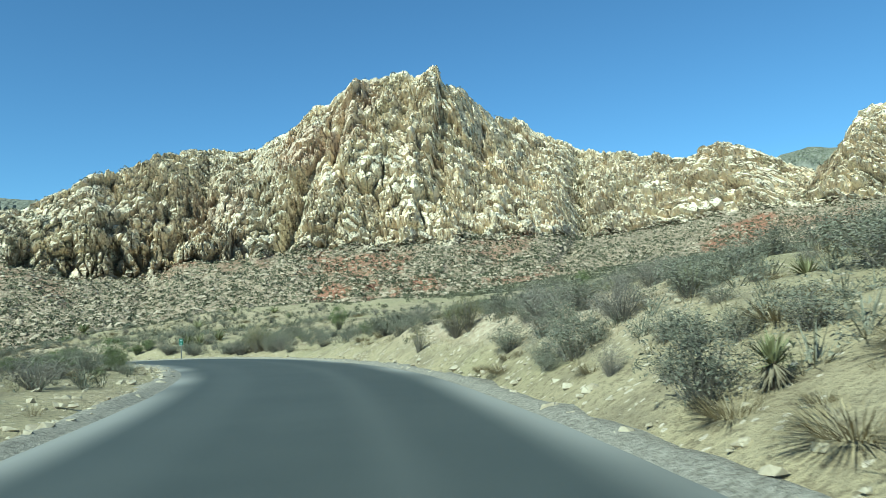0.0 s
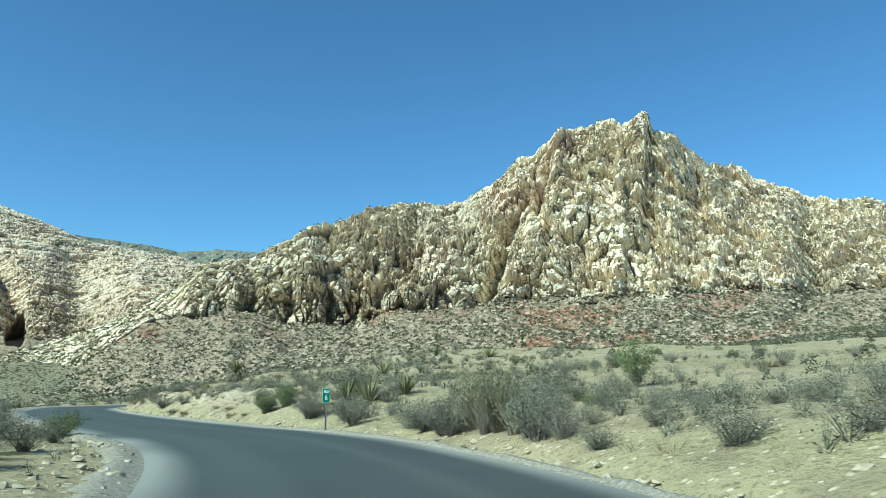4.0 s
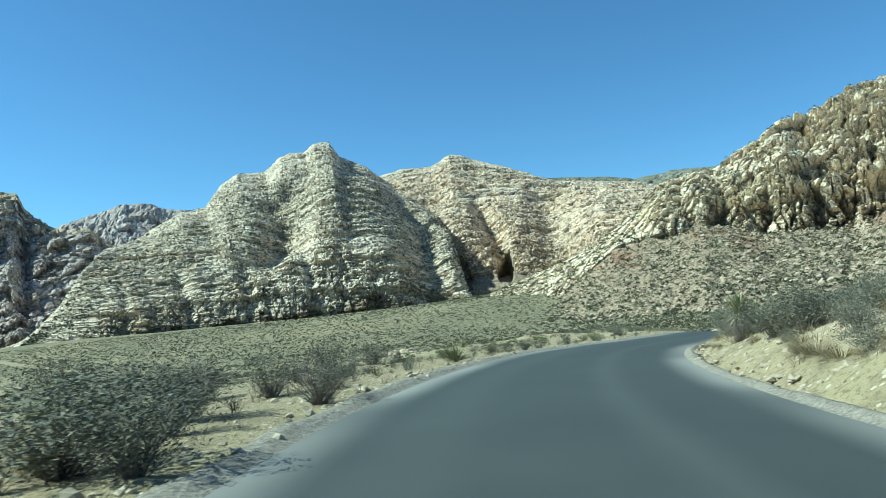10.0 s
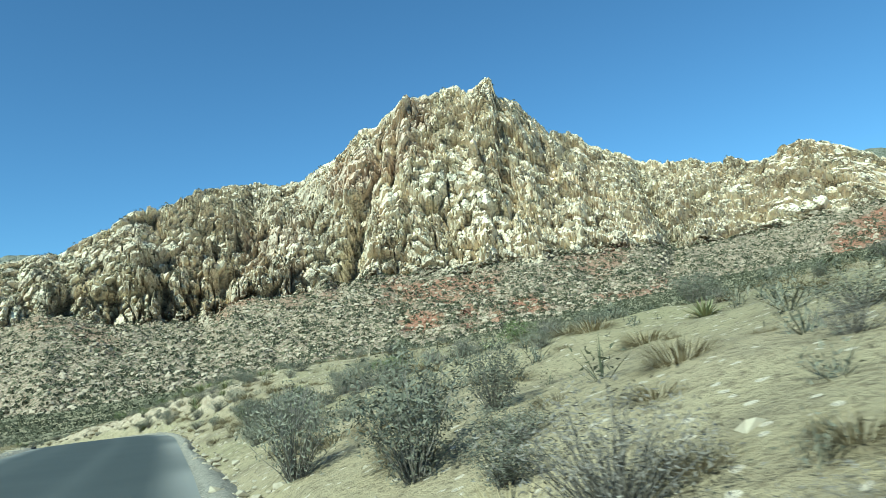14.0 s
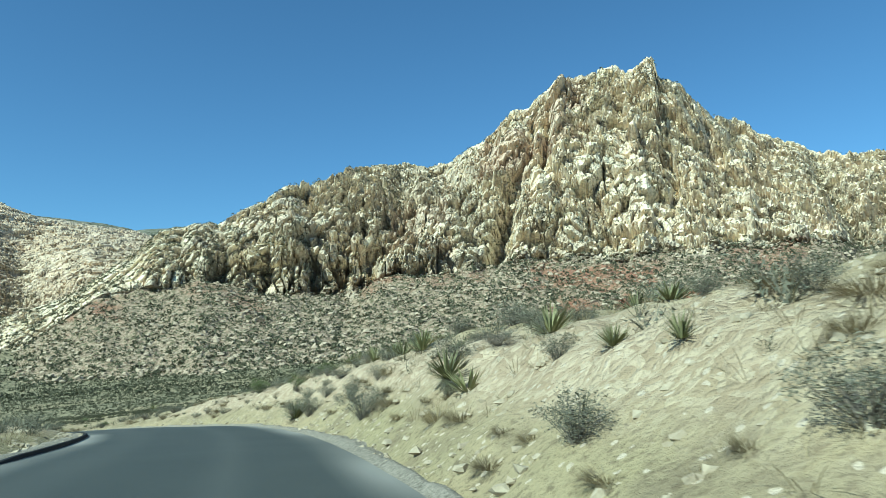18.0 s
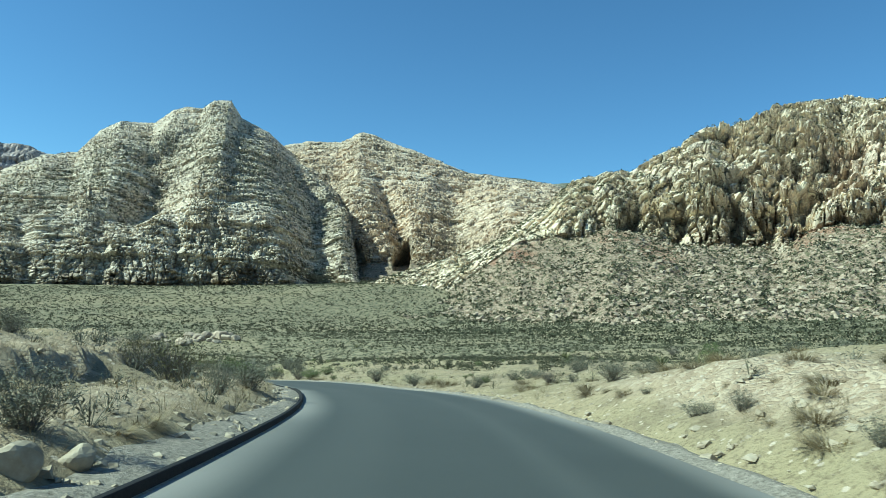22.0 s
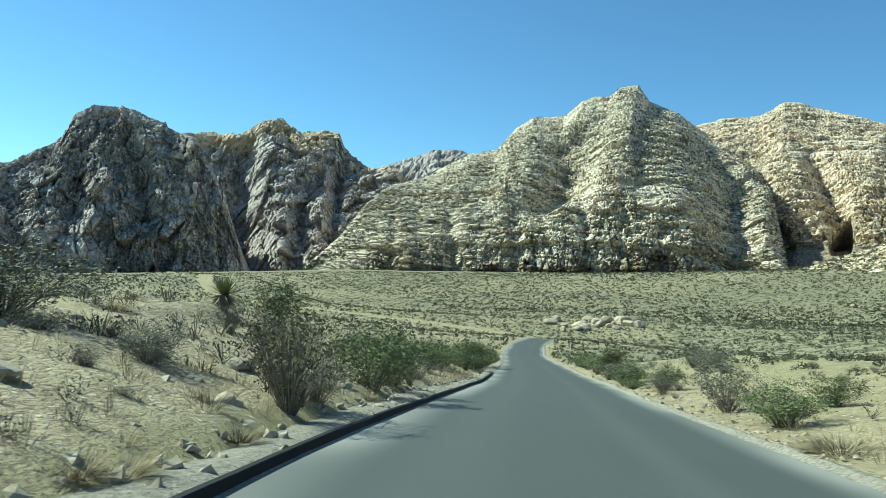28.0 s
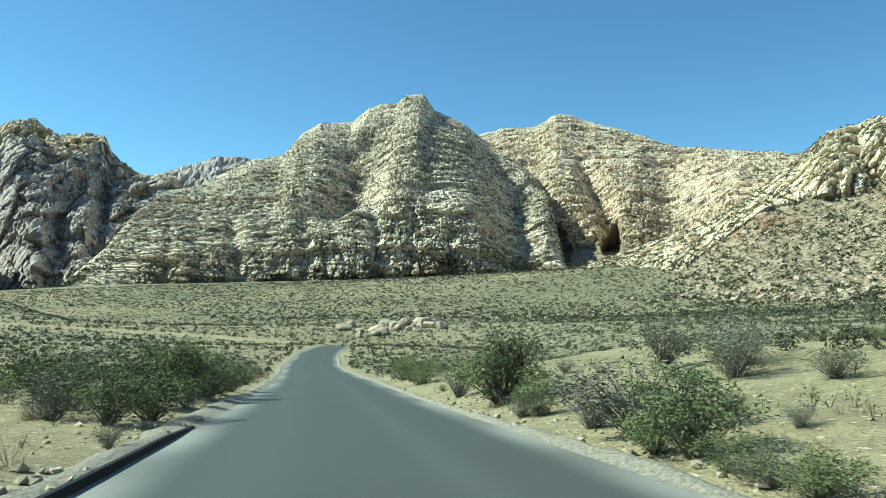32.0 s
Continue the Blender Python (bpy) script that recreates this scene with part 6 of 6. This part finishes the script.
# ------------------------------------------------------------------ boulders in the valley and rocks beside the road
def boulder(name, label, category, group, x, y, size, squash, seed, sunk=0.25):
    """A weathered rock: a ball broken by planes and roughened."""
    r = np.random.default_rng(seed)
    bm = bmesh.new()
    bmesh.ops.create_icosphere(bm, subdivisions=3 if size > 0.18 else 2, radius=1.0)
    v = np.array([p.co[:] for p in bm.verts])
    f = np.array([[p.index for p in q.verts] for q in bm.faces])
    bm.free()
    for _ in range(9):
        d = r.normal(0, 1, 3)
        d /= np.linalg.norm(d)
        cut = r.uniform(0.55, 0.85)
        v -= np.maximum(v @ d - cut, 0)[:, None] * d * 0.9
    v *= (1 + 0.06 * rough(v[:, 0] * 2 + seed, v[:, 1] * 2 + v[:, 2] * 1.7, seed, 3))[:, None]
    v *= np.array([1, r.uniform(0.65, 0.95), squash]) * size
    a = r.uniform(0, 6.28)
    v[:, :2] = v[:, :2] @ np.array([[math.cos(a), math.sin(a)], [-math.sin(a), math.cos(a)]])
    ob = mesh_object(name, v, f, TALUS if size > 0.4 else STONE)
    ob.location = (x, y, terrain([(x, y)])[0][0] + (squash - sunk) * size * 0.75)
    return tagged(ob, label, category, group)


for k in range(64):
    x, y = -376 + rng.normal(0, 9), 300 + rng.normal(0, 11)
    boulder("boulder", "weathered pale boulder in a heap on the valley floor", "boulder", "valley boulders", x, y, 0.7 + 2.5 * rng.uniform() ** 2, rng.uniform(0.5, 0.9), 400 + k, 0.3)
for k, (x, y, size) in enumerate(ROADSIDE_STONES):
    boulder("rock", "rounded white rock lying beside the road", "rock", "roadside rocks", x, y, size, 0.8, 500 + k)
for k in range(150):
    s, d = rng.uniform(166, 262), -rng.uniform(4.2, 12)
    j = np.argmin(np.abs(ALONG - START - s))
    x, y = ROAD[j, :2] + RIGHT[j] * d
    boulder("rock", "angular pale rock on the eroded bank", "rock", "bank rocks", x, y, 0.06 + 0.26 * rng.uniform() ** 2, 0.55, 600 + k, 0.35)
for k in range(50):
    s, d = rng.uniform(140, 186) if k % 2 else rng.uniform(8, 100), rng.uniform(4.5, 9)
    j = np.argmin(np.abs(ALONG - START - s))
    x, y = ROAD[j, :2] + RIGHT[j] * d
    boulder("rock", "angular cream rock in the cut bank", "rock", "cut bank rocks", x, y, rng.uniform(0.05, 0.15), 0.5, 700 + k, 0.4)

# ------------------------------------------------------------------ mile marker
SIGN_GREEN, sign_nodes, sign_links, _b = material("green_sign_paint")
_b.inputs["Base Color"].default_value, _b.inputs["Roughness"].default_value = (0.004, 0.136, 0.072, 1), 0.4
SIGN_WHITE, sign_nodes, sign_links, _b = material("white_sign_paint")
_b.inputs["Base Color"].default_value, _b.inputs["Roughness"].default_value = (0.66, 0.68, 0.66, 1), 0.4
STEEL = grainy("galvanised_steel", (0.22, 0.23, 0.22), (0.34, 0.35, 0.33), 40, 0.5, 0.2, 0.002)
STEEL.node_tree.nodes["Principled BSDF"].inputs["Metallic"].default_value = 0.7


def part(name, bm, mat, parent, label=""):
    me = bpy.data.meshes.new(name)
    bm.to_mesh(me)
    bm.free()
    me.materials.append(mat)
    ob = new(name, me)
    ob.parent = parent
    if label:
        tagged(ob, label)
    return ob


def rounded_plate(w, h, depth, radius, y=0.0):
    bm = bmesh.new()
    ring = []
    for cx, cz, a0 in ((w / 2 - radius, h / 2 - radius, 0), (-w / 2 + radius, h / 2 - radius, 90), (-w / 2 + radius, -h / 2 + radius, 180), (w / 2 - radius, -h / 2 + radius, 270)):
        for k in range(5):
            a = radians(a0 + 22.5 * k)
            ring.append(bm.verts.new((cx + radius * math.cos(a), y, cz + radius * math.sin(a))))
    face = bm.faces.new(ring)
    ext = bmesh.ops.extrude_face_region(bm, geom=[face])
    bmesh.ops.translate(bm, verts=[e for e in ext["geom"] if isinstance(e, bmesh.types.BMVert)], vec=(0, depth, 0))
    bmesh.ops.recalc_face_normals(bm, faces=bm.faces)
    return bm


sx, sy = -17.85, 50.35
sz = terrain([(sx, sy)])[0][0]
marker = thing("mile_marker", "green mile marker sign on a steel post", "road sign")
marker.matrix_basis = pose(sx, sy, sz, 0, -1.0, 27)
bm = bmesh.new()
prof = [(-0.03, 0.0), (-0.022, 0.0), (-0.014, 0.022), (0.014, 0.022), (0.022, 0.0), (0.03, 0.0), (0.03, 0.004), (0.025, 0.004), (0.017, 0.027), (-0.017, 0.027), (-0.025, 0.004), (-0.03, 0.004)]
lo, hi = [bm.verts.new((x, y, -0.2)) for x, y in prof], [bm.verts.new((x, y, 1.30)) for x, y in prof]
for k in range(len(prof)):
    bm.faces.new((lo[k], lo[(k + 1) % len(prof)], hi[(k + 1) % len(prof)], hi[k]))
bm.faces.new(hi)
part("post", bm, STEEL, marker, "galvanised steel channel post")
plate_ob = part("panel", rounded_plate(0.254, 0.457, 0.003, 0.025, -0.012), SIGN_GREEN, marker, "green sign panel")
plate_ob.location = (0, 0, 1.14)
bm = bmesh.new()
outer, inner = rounded_plate(0.246, 0.449, 0.001, 0.022), rounded_plate(0.228, 0.431, 0.001, 0.016)
ring_o, ring_i = [v.co.copy() for v in outer.verts][:20], [v.co.copy() for v in inner.verts][:20]
outer.free()
inner.free()
a = [bm.verts.new((c.x, -0.0135, c.z)) for c in ring_o]
b = [bm.verts.new((c.x, -0.0135, c.z)) for c in ring_i]
for k in range(20):
    bm.faces.new((a[k], a[(k + 1) % 20], b[(k + 1) % 20], b[k]))
border = part("border", bm, SIGN_WHITE, plate_ob, "white border line")
for text, size, height, squeeze in (("MILE", 0.125, 0.075, 0.62), ("6", 0.24, -0.155, 0.8)):
    font = bpy.data.curves.new("lettering", "FONT")
    font.body, font.size, font.align_x, font.extrude = text, size, "CENTER", 0.0008
    font.offset = 0.003
    letter = new("lettering", font)
    letter.data.materials.append(SIGN_WHITE)
    letter.parent = plate_ob
    letter.matrix_basis = Matrix.Translation((0, -0.0145, height)) @ Matrix.Rotation(radians(90), 4, "X") @ Matrix.Diagonal((squeeze, 1, 1, 1))
for hz in (1.32, 0.98):
    bm = bmesh.new()
    bmesh.ops.create_cone(bm, cap_ends=True, segments=6, radius1=0.008, radius2=0.008, depth=0.006, matrix=pose(0, -0.014, hz, 90))
    part("bolt", bm, STEEL, marker)
